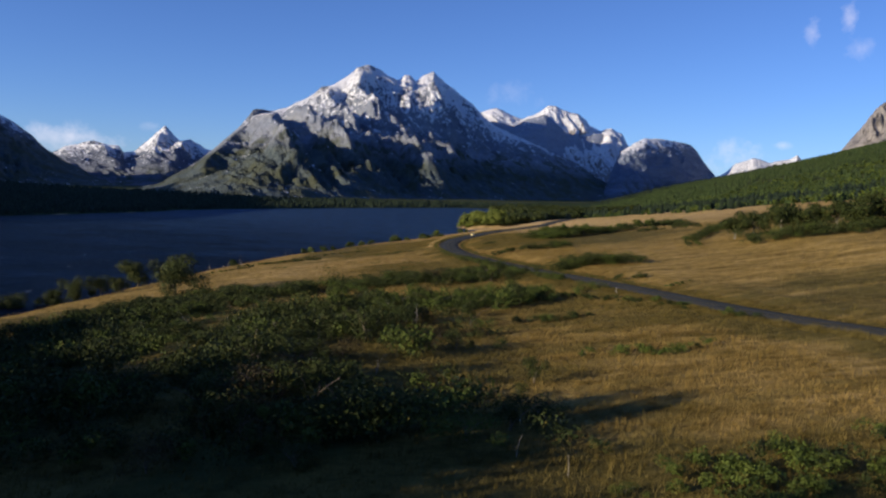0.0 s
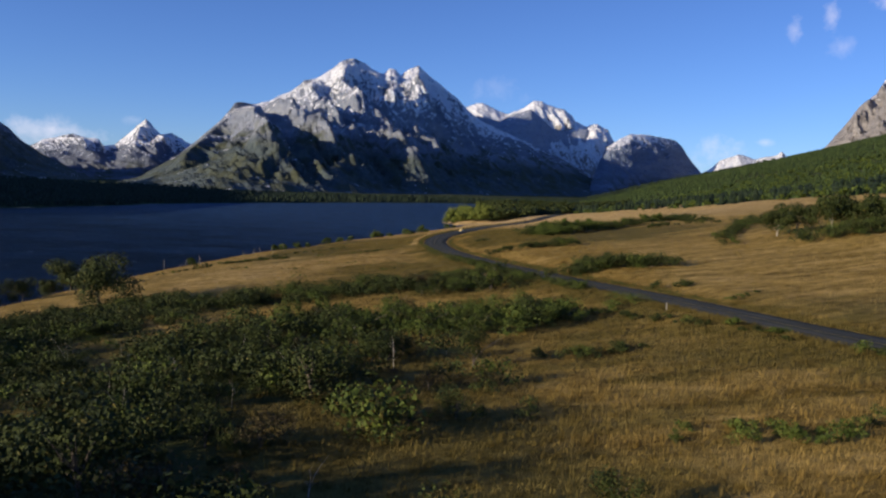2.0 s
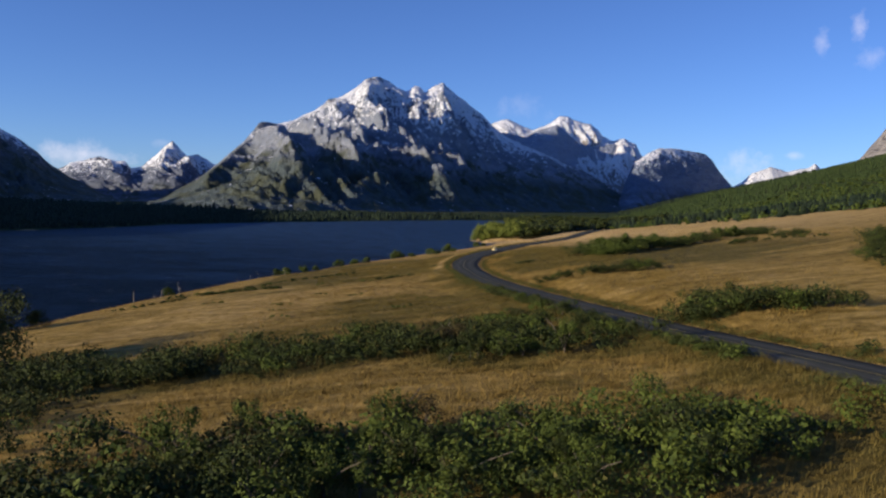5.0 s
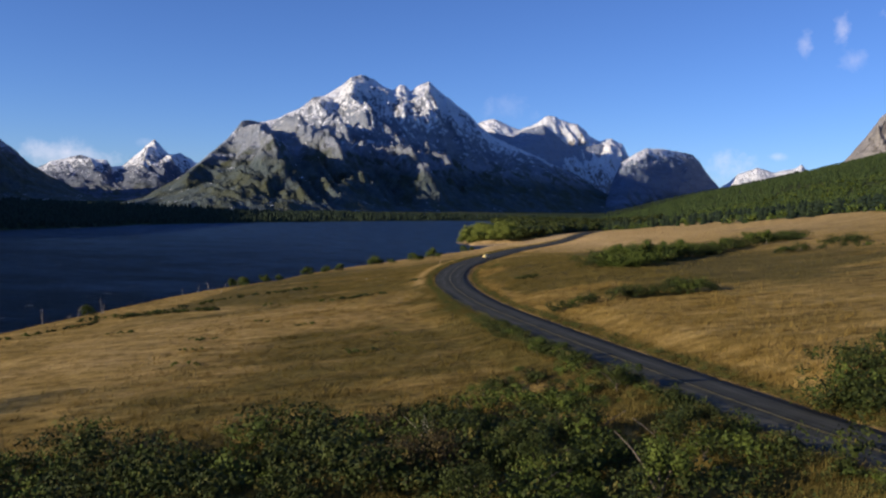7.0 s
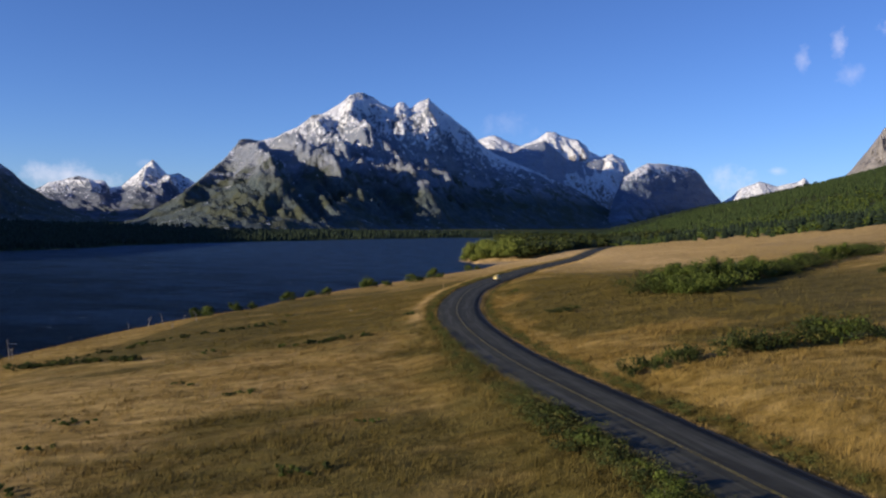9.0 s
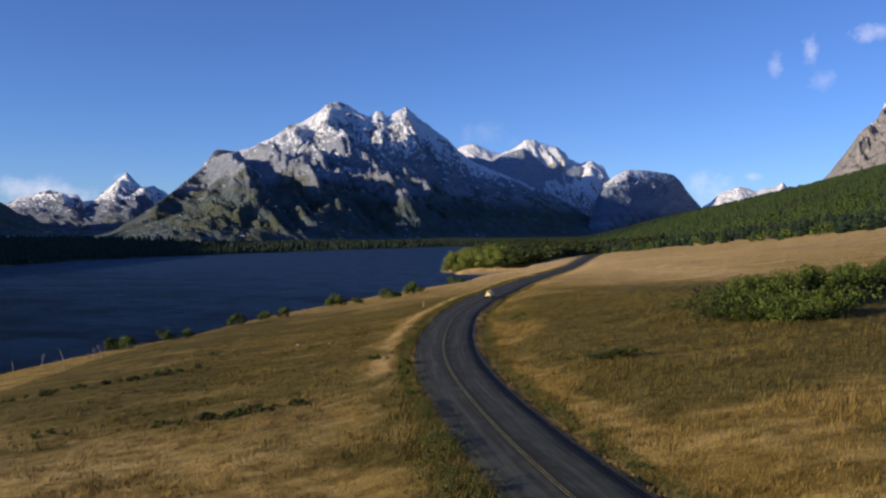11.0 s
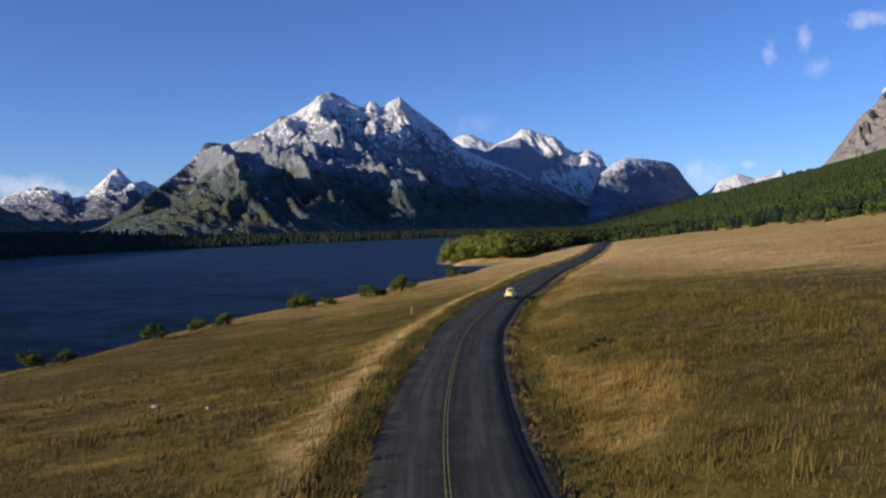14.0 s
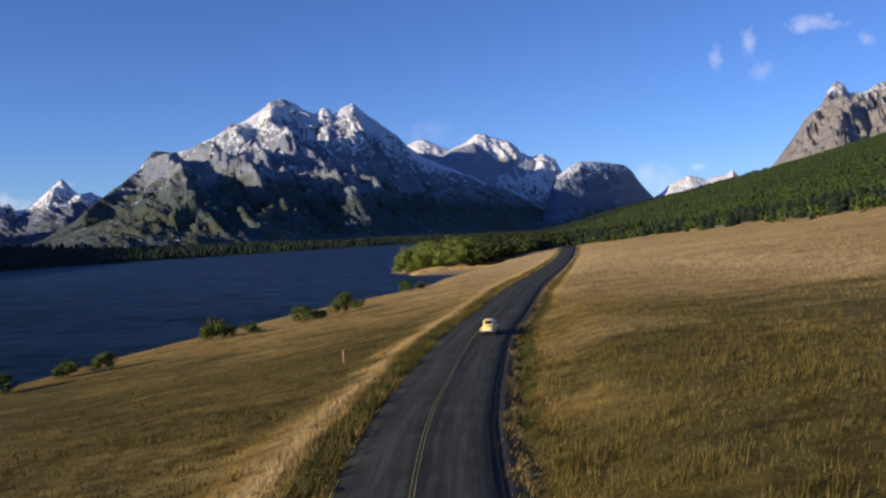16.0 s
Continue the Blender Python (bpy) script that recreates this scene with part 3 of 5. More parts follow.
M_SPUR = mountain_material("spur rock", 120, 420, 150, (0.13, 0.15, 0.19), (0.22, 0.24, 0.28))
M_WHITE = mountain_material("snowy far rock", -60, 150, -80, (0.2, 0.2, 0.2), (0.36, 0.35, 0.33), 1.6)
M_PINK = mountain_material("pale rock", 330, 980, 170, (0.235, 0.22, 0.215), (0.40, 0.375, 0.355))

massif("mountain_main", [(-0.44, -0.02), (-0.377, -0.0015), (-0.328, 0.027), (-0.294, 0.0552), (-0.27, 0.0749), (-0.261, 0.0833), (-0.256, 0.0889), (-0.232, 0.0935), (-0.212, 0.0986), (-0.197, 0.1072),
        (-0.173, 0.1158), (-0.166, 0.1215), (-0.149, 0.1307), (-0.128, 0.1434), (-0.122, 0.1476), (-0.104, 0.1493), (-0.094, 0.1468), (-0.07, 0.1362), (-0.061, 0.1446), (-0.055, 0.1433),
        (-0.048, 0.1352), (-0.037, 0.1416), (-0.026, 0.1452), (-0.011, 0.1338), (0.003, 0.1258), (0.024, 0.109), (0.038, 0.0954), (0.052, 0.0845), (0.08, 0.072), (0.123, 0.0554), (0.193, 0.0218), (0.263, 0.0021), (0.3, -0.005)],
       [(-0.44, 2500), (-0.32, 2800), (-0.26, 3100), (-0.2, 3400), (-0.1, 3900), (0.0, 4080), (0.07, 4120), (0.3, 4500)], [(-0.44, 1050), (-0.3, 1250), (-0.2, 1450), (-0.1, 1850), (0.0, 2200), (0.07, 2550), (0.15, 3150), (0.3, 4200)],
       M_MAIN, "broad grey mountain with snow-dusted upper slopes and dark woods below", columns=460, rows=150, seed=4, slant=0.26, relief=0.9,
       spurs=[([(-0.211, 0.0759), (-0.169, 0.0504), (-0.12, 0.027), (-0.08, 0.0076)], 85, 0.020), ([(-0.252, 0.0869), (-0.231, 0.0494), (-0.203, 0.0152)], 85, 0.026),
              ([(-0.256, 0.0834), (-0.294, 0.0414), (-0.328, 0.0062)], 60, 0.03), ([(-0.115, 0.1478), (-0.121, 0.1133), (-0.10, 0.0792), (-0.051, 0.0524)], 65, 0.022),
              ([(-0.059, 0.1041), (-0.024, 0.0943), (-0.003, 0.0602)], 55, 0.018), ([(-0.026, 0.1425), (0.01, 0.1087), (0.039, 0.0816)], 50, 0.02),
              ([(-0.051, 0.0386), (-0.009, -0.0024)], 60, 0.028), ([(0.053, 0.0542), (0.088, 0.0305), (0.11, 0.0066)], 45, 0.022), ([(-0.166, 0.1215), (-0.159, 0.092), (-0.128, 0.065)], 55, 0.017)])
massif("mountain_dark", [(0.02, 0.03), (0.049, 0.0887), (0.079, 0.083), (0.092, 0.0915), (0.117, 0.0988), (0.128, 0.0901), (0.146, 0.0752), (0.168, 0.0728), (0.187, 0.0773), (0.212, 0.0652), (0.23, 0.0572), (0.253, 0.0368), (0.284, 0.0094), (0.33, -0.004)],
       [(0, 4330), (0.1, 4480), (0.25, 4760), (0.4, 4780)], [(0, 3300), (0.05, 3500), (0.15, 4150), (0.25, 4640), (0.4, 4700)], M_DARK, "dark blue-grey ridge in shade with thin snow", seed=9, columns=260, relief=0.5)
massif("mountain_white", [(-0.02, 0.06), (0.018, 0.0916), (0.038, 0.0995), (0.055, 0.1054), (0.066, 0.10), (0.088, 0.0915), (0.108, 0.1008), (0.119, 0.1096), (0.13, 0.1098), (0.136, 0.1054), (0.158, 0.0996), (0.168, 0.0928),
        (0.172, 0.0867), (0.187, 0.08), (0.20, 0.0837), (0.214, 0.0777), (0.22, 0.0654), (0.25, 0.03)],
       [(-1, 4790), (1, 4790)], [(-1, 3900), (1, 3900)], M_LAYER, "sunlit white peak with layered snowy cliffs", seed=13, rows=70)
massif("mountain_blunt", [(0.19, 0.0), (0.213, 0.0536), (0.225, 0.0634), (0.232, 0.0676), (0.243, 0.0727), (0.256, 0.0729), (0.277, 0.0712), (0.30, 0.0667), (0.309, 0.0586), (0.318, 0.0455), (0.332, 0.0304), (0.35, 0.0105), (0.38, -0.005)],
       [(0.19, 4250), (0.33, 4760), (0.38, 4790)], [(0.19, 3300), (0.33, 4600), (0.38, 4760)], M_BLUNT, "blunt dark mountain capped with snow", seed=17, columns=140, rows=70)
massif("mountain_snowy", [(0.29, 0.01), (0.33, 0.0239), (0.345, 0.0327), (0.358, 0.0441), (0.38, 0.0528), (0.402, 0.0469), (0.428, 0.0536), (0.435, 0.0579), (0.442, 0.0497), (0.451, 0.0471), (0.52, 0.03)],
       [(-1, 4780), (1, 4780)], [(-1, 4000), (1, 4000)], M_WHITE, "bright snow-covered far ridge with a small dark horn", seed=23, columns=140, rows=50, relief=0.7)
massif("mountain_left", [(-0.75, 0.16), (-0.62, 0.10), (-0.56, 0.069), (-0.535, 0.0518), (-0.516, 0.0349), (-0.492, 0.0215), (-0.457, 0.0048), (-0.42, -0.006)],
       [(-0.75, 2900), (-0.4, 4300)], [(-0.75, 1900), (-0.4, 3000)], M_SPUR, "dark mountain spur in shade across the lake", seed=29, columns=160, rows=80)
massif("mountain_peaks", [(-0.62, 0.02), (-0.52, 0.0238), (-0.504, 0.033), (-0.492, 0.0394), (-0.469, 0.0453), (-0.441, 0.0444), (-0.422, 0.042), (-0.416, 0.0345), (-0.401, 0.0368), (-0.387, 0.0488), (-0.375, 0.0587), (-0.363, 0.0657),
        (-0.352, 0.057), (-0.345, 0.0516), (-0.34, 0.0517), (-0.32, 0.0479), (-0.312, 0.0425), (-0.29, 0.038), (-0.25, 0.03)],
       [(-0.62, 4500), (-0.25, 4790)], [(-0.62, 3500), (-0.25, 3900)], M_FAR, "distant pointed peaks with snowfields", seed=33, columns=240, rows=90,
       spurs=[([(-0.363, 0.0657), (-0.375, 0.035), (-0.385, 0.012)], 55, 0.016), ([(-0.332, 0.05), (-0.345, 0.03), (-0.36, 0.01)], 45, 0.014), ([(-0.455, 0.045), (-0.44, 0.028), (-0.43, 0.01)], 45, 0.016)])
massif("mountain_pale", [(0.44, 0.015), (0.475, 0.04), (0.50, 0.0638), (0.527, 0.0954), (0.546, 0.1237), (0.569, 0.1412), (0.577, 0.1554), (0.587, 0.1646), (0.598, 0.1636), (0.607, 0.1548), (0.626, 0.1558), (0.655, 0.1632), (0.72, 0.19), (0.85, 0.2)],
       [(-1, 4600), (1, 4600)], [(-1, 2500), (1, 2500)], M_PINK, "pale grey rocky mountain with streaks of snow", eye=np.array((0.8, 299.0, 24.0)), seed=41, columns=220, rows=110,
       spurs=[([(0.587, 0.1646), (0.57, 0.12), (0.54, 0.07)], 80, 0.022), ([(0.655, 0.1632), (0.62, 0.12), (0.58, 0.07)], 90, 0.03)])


# ---- plants ----
rng = np.random.default_rng(7)


def leaf_material(name, dark, light, dry=(0.20, 0.15, 0.04), amount=0.12, clump=1.3):
    n = Nodes(name)
    tone = n.math("ADD", n.math("MULTIPLY", n.ramp(n.noise(clump, 3), 0.34, 0.66), 0.75), n.math("MULTIPLY", n.island(), 0.25))
    c = n.mix(tone, dark, light)
    c = n.mix(n.ramp(n.noise(0.9, 3), 0.70 - amount, 0.78 - amount * 0.5), c, n.mix(0.5, light, dry))
    return n.done(c, 0.75, 0, 0.2)


M_LEAF = leaf_material("shrub leaves", (0.011, 0.019, 0.004), (0.044, 0.058, 0.010))
M_LEAF_TREE = leaf_material("cottonwood leaves", (0.016, 0.026, 0.006), (0.060, 0.075, 0.016))
M_LEAF_BRIGHT = leaf_material("aspen leaves", (0.026, 0.044, 0.006), (0.090, 0.116, 0.018), amount=0.05)
# Lighter copy of the aspen leaves, with the grove's sunlight in its colour.
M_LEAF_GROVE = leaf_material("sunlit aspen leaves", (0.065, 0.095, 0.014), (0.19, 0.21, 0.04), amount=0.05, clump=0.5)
M_LEAF_BROWN = leaf_material("autumn leaves", (0.028, 0.020, 0.008), (0.070, 0.054, 0.018))
M_NEEDLE_DARK = leaf_material("dark conifer needles", (0.009, 0.019, 0.010), (0.028, 0.042, 0.020), (0.04, 0.05, 0.02), 0.1, 0.3)
M_WEED = leaf_material("olive weeds", (0.026, 0.038, 0.009), (0.085, 0.095, 0.022), (0.20, 0.15, 0.05), 0.1)
M_NEEDLE = leaf_material("conifer needles", (0.016, 0.032, 0.008), (0.068, 0.100, 0.026), (0.10, 0.115, 0.035), 0.16, 0.16)
M_BARK = plain("grey bark", (0.16, 0.13, 0.10), 0.9, vary=0.5, scale=9)
M_PALE_BARK = plain("pale bark", (0.42, 0.38, 0.32), 0.85, vary=0.4, scale=5)
M_DEAD = plain("bleached dead wood", (0.36, 0.32, 0.27), 0.9, vary=0.45, scale=7)


def grass_material():
    n = Nodes("grass blades")
    broad, mid, streak = n.noise(0.03, 4, 0.55, (0.6, 1.3, 1), -25), n.noise(0.14, 5, 0.6, (0.6, 1.4, 1), -25), n.noise(0.35, 5, 0.6, (0.25, 1.0, 1.0), -30)
    gold = n.mix(n.island(), (0.155, 0.105, 0.027), (0.225, 0.152, 0.044))
    gold = n.mix(n.math("MULTIPLY", n.ramp(streak, 0.42, 0.68), 0.6), gold, (0.285, 0.198, 0.066))
    olive = n.mix(n.island(), (0.086, 0.068, 0.016), (0.132, 0.101, 0.028))
    wet = n.math("ADD", n.math("MULTIPLY", n.attribute("green"), 1.25), n.math("ADD", n.math("MULTIPLY", n.math("SUBTRACT", broad, 0.5), 1.1), n.math("MULTIPLY", n.math("SUBTRACT", mid, 0.5), 1.6)))
    gold = n.mix(n.math("MULTIPLY", n.attribute("pale"), 0.75), gold, (0.54, 0.39, 0.19))
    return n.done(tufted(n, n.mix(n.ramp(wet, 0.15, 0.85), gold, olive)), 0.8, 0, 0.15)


M_GRASS = grass_material()


def leaves(centres, size, r, flat=0.45, out=None):
    """Pointed leaf sprays, one at each centre: verts and triangles."""
    n = len(centres)
    a = r.normal(size=(n, 3))
    if out is not None:
        # Sprays lie along the crown's surface, unevenly.
        face = out + 0.38 * r.normal(size=(n, 3))
        a = np.cross(face, a)
    a /= np.linalg.norm(a, axis=1)[:, None]
    if out is not None:
        b = np.cross(face, a)
    else:
        b = np.cross(a, r.normal(size=(n, 3)))
    b /= np.linalg.norm(b, axis=1)[:, None]
    k = np.asarray(size)[:, None] if np.ndim(size) else np.full((n, 1), size)
    k = k * r.uniform(0.6, 1.35, (n, 1))
    c = np.cross(a, b) * k * 0.18
    tris = np.stack([centres - a * k, centres + a * k * 0.6 + b * k * flat + c, centres + a * k * 0.6 - b * k * flat + c], 1)
    return tris.reshape(-1, 3), np.arange(3 * n).reshape(n, 3)


def crown_points(n, r, wide, tall, base, lumps=7, hollow=0.5):
    """Points in an uneven crown made of several lumps."""
    mid = np.stack([r.normal(0, wide * 0.42, lumps), r.normal(0, wide * 0.42, lumps), base + tall * r.uniform(0.25, 0.85, lumps)], 1)
    mid[0] = (0, 0, base + tall * 0.72)
    rad = r.uniform(0.32, 0.58, lumps) * wide
    which = r.integers(0, lumps, n)
    d = r.normal(size=(n, 3))
    d /= np.linalg.norm(d, axis=1)[:, None]
    p = mid[which] + d * (rad[which] * r.uniform(hollow, 1.05, n))[:, None] * np.array([1, 1, 0.42 * tall / wide + 0.28])
    p[:, 2] = p[:, 2].clip(base * 0.7 + 0.05, base + tall * 1.1)
    return p, d


def leafy(count, r, wide, tall, base, size, lumps=7, hollow=0.5):
    p, d = crown_points(count, r, wide, tall, base, lumps, hollow)
    return leaves(p, size, r, 0.62, d)


def tube(points, radii, sides=6):
    """A tapered limb along points: verts and quads."""
    p, out = np.asarray(points, float), []
    for k in range(len(p)):
        d = p[min(k + 1, len(p) - 1)] - p[max(k - 1, 0)]
        d = d / (np.linalg.norm(d) + 1e-9)
        a = np.cross(d, (0.3, 0.9, 0.2))
        a /= np.linalg.norm(a)
        b = np.cross(d, a)
        t = np.linspace(0, 2 * np.pi, sides, endpoint=False)
        out.append(p[k] + radii[k] * (np.cos(t)[:, None] * a + np.sin(t)[:, None] * b))
    i = np.arange(len(p) * sides).reshape(len(p), sides)
    j = np.roll(i, -1, axis=1)
    return np.vstack(out), np.stack([i[:-1], j[:-1], j[1:], i[1:]], -1).reshape(-1, 4)


def joined(pieces):
    """Joins (verts, faces) pieces."""
    verts, faces, n = [], [], 0
    for v, f in pieces:
        verts.append(v)
        faces.append(np.asarray(f) + n)
        n += len(v)
    return np.vstack(verts), np.vstack(faces)


def limbs(r, height, thick, count, reach, start=0.3, bend=0.12, rise=0.5, twigs=0, forks=1):
    """Stems or a trunk with branches."""
    pieces, tips = [], []
    for f in range(forks):
        lean = r.normal(0, bend, 2) * (1 + 1.5 * (forks > 1))
        h = height * r.uniform(0.75, 1.0)
        line = [np.array([lean[0] * h * s * s + r.normal(0, 0.015) * h * s, lean[1] * h * s * s + r.normal(0, 0.015) * h * s, h * s - 0.1 * (s == 0)]) for s in np.linspace(0, 1, 6)]
        pieces.append(tube(line, thick * np.linspace(1, 0.22, 6), 6))
        for _ in range(count):
            s = r.uniform(start, 0.95)
            root = np.array([np.interp(s, np.linspace(0, 1, 6), [q[k] for q in line]) for k in range(3)])
            a = r.uniform(0, 2 * np.pi)
            out = np.array([np.cos(a), np.sin(a), rise * r.uniform(0.4, 1.4)]) * reach * (1.15 - s) * r.uniform(0.6, 1.2)
            tip = root + out + (0, 0, 0.12 * reach)
            pieces.append(tube([root, root + out * 0.5 + r.normal(0, 0.04, 3) * reach, tip], thick * np.array([0.42, 0.28, 0.10]) * (1.2 - s), 4))
            tips.append(tip)
            for _ in range(twigs):
                q = root + out * r.uniform(0.4, 0.9)
                pieces.append(tube([q, q + (out + r.normal(0, 0.6, 3) * reach) * 0.35], thick * np.array([0.16, 0.05]), 3))
    return joined(pieces), np.array(tips)


def plant(name, wood, foliage, bark, leaf, trunk_name="stem", leaf_name="foliage"):
    """A thing of a woody part and a leafy part, standing at the origin."""
    root = new(name)
    for key, geo, mat in ((trunk_name, wood, bark), (leaf_name, foliage, leaf)):
        if geo is not None:
            ob = new(key, mesh_from(key, *geo, mat, shade=key != leaf_name))
            ob.parent = root
    return root


def shrub_kind(seed, wide, tall, count, size, leaf):
    r = np.random.default_rng(seed)
    wood, _ = limbs(r, tall * 0.85, 0.022 * tall + 0.01, 4, 0.5 * wide, 0.25, 0.15, 0.9, forks=3)
    return plant("shrub", wood, leafy(count, r, wide, tall, 0.12, size, 6), M_BARK, leaf)


def put(ob, x, y, turn=None, scale=1.0, sink=0.05):
    """A pose on the ground."""
    z = float(ground(np.array([x]), np.array([y]))[0]) - sink
    m = pose(x, y, z, 0, 0, rng.uniform(0, 360) if turn is None else turn)
    ob.matrix_basis = m
    ob.scale = (scale, scale, scale * rng.uniform(0.85, 1.15))
    return ob


# Shrub patches: a line of stops, the half width, how many, height, and whether leaves are bright.
PATCHES = [
    ([(-62, 174), (-33, 167), (-17, 169), (-1, 169), (12, 163)], 10.0, 390, 1.8, 0),
    ([(-4, 172), (3, 176), (9, 182)], 5.0, 60, 1.1, 1),
    ([(1, 186), (7, 192)], 3.0, 16, 0.8, 0),
    ([(-14, 128), (-3, 124), (6, 126), (15, 130)], 6.5, 130, 2.0, 1),
    ([(13, 79), (20, 77), (27, 78)], 2.2, 16, 0.75, 1),
    ([(15, 40), (24, 41), (33, 46)], 4.5, 70, 1.1, 1),
    ([(22, 174), (31, 174), (40, 173)], 2.6, 70, 2.2, 0),
    ([(31, 150), (36, 149)], 1.2, 8, 0.9, 0),
    ([(36, 134), (40, 136)], 1.0, 5, 0.6, 0),
    ([(35, 297), (57, 319), (74, 331), (107, 374)], 3.6, 200, 2.1, 0),
    ([(23, 232), (28, 234), (35, 237)], 1.7, 30, 1.7, 0),
    ([(12.5, 232), (19, 231)], 1.0, 13, 1.1, 0),
    ([(69, 298), (77, 300)], 1.5, 12, 1.5, 0),
    ([(85, 308), (94, 312)], 2.0, 18, 1.9, 0),
    ([(60, 200), (66, 218), (78, 240), (90, 262)], 2.2, 70, 1.6, 0),
    ([(70, 190), (86, 186), (104, 190)], 6.0, 90, 2.3, 0),
    ([(76, 297), (88, 282)], 2.0, 12, 1.0, 0),
    ([(30, 293), (34, 289), (42, 290)], 4.0, 45, 2.4, 1),
    ([(35, 304), (46, 300)], 4.0, 30, 2.4, 0),
    ([(13, 275), (15.5, 274)], 0.7, 9, 0.7, 0),
    ([(9, 318), (12, 320)], 0.8, 5, 0.4, 0),
    ([(26, 177), (33, 185)], 2.2, 13, 1.5, 0),
    ([(19, 130), (27, 117), (34, 100), (42, 78)], 1.2, 45, 0.7, 0),
    ([(8, 107), (13, 105), (18, 108)], 1.8, 14, 0.8, 0),
    ([(-24, 271), (-12, 270)], 1.0, 9, 0.45, 0),
    ([(-36.5, 234.75), (-31.5, 233.25)], 1.0, 7, 0.30, 1),
    ([(-13.2, 212.66), (-8.8, 211.34)], 1.0, 6, 0.30, 1),
    ([(-32.8, 215.04), (-29.2, 213.96)], 1.0, 5, 0.30, 1),
    ([(-22.5, 240.6), (-18.5, 239.4)], 1.0, 6, 0.30, 1),
    ([(-36, 226.6), (-32, 225.4)], 1.0, 6, 0.30, 1),
    ([(-56, 251.9), (-50, 250.1)], 1.0, 8, 0.30, 1),
    ([(-24.5, 271.45), (-21.5, 270.55)], 1.0, 5, 0.30, 1),
    ([(-17.8, 272.39), (-15.2, 271.61)], 1.0, 4, 0.30, 1),
    ([(-34.5, 272.95), (-31.5, 272.05)], 1.0, 5, 0.30, 1),
    ([(-31.5, 249.45), (-28.5, 248.55)], 1.0, 5, 0.30, 1),
    ([(-33.6, 320.3), (-31.6, 319.7)], 1.0, 4, 0.28, 1),
    ([(-17.4, 313.94), (-15.8, 313.46)], 1.0, 3, 0.28, 1),
    ([(-8.6, 224.36), (-6.2, 223.64)], 1.0, 4, 0.30, 1),
    ([(-8.5, 288.71), (-7.1, 288.29)], 1.0, 3, 0.30, 1),
    ([(-75, 285), (-62, 281), (-42, 272)], 0.9, 75, 0.55, 0),
    ([(-9, 290), (-7, 288)], 0.6, 3, 0.5, 0),
    ([(-78, 262), (-62, 280), (-45, 300), (-30, 306)], 0.9, 80, 0.55, 0),
    ([(-23, 268), (-12, 272)], 0.8, 7, 0.5, 0),
    ([(22, 146), (15, 167), (9, 195), (4, 219)], 1.3, 85, 0.95, 0),
    ([(9, 226), (4.5, 248), (-3.5, 268), (-4.6, 285)], 1.0, 22, 0.45, 1),
]


def along(stops, f):
    """A place at a share of the way along stops."""
    p = np.array(stops, float)
    far = np.r_[0, np.cumsum(np.hypot(*np.diff(p, axis=0).T))]
    return np.array([np.interp(f * far[-1], far, p[:, k]) for k in range(2)])


places = []
for stops, half, count, tall, bright in PATCHES:
    for _ in range(count):
        q = along(stops, rng.uniform(0, 1)) + rng.normal(0, half * 0.5, 2)
        places.append((q[0], q[1], tall * rng.uniform(0.5, 1.0) * rng.uniform(0.9, 1.6), bright if rng.random() < 0.8 else 1 - bright))
# The thicket: close-set shrubs with gaps.
tx, ty = rng.uniform(-75, 12, 5200), rng.uniform(44, 168, 5200)
dense = thicket_at(tx, ty)
swell = 1 + 1.1 * fbm(tx / 8, ty / 8, 2, 36)
for q in np.nonzero(rng.random(5200) < dense * 0.78)[0]:
    places.append((tx[q], ty[q], (rng.uniform(1.0, 2.0) * rng.uniform(0.8, 1.5) * swell[q]).clip(0.5, 3.9), 0 if rng.random() < 0.84 else 1))
places = np.array(places)
clear = np.abs(from_road(places[:, 0], places[:, 1])[0]) > 4.4
places = places[clear]

kinds = [shrub_kind(50 + k, (1.8, 1.15, 1.7, 1.05, 1.6)[k], (1.5, 1.9, 1.5, 2.1, 1.5)[k], 1500, 0.060, (M_LEAF, M_LEAF, M_LEAF_BROWN, M_LEAF_BRIGHT, M_LEAF_BRIGHT)[k]) for k in range(5)]
names = ("dense dark green shrub in the meadow thicket", "rounded green shrub with twiggy stems among grass", "brownish autumn shrub with thin leaves", "light green leafy shrub in tall grass", "bushy bright green shrub beside others")
for k, ob in enumerate(kinds):
    tagged(ob, names[k], "shrub", "shrubs of the meadow")
near = (places[:, 1] > 36) & (places[:, 1] < 140) & (np.abs(places[:, 0] + 2) < 16)
near |= (places[:, 1] > 150) & (np.abs(places[:, 0] - 4) < 9) & (places[:, 1] < 200)
chosen = np.nonzero(near)[0]
chosen = chosen[rng.permutation(len(chosen))[:260]]
single = np.zeros(len(places), bool)
single[chosen] = True
used = set()
for x, y, tall, bright in places[single]:
    k = int(rng.choice([3, 4]) if bright else rng.choice([0, 0, 1, 1, 2]))
    ob = kinds[k] if k not in used else copy_thing(kinds[k], Matrix())
    used.add(k)
    put(ob, x, y, scale=tall / 1.5)
for k, ob in enumerate(kinds):
    if k not in used:
        put(ob, -10 - 3 * k, 100)


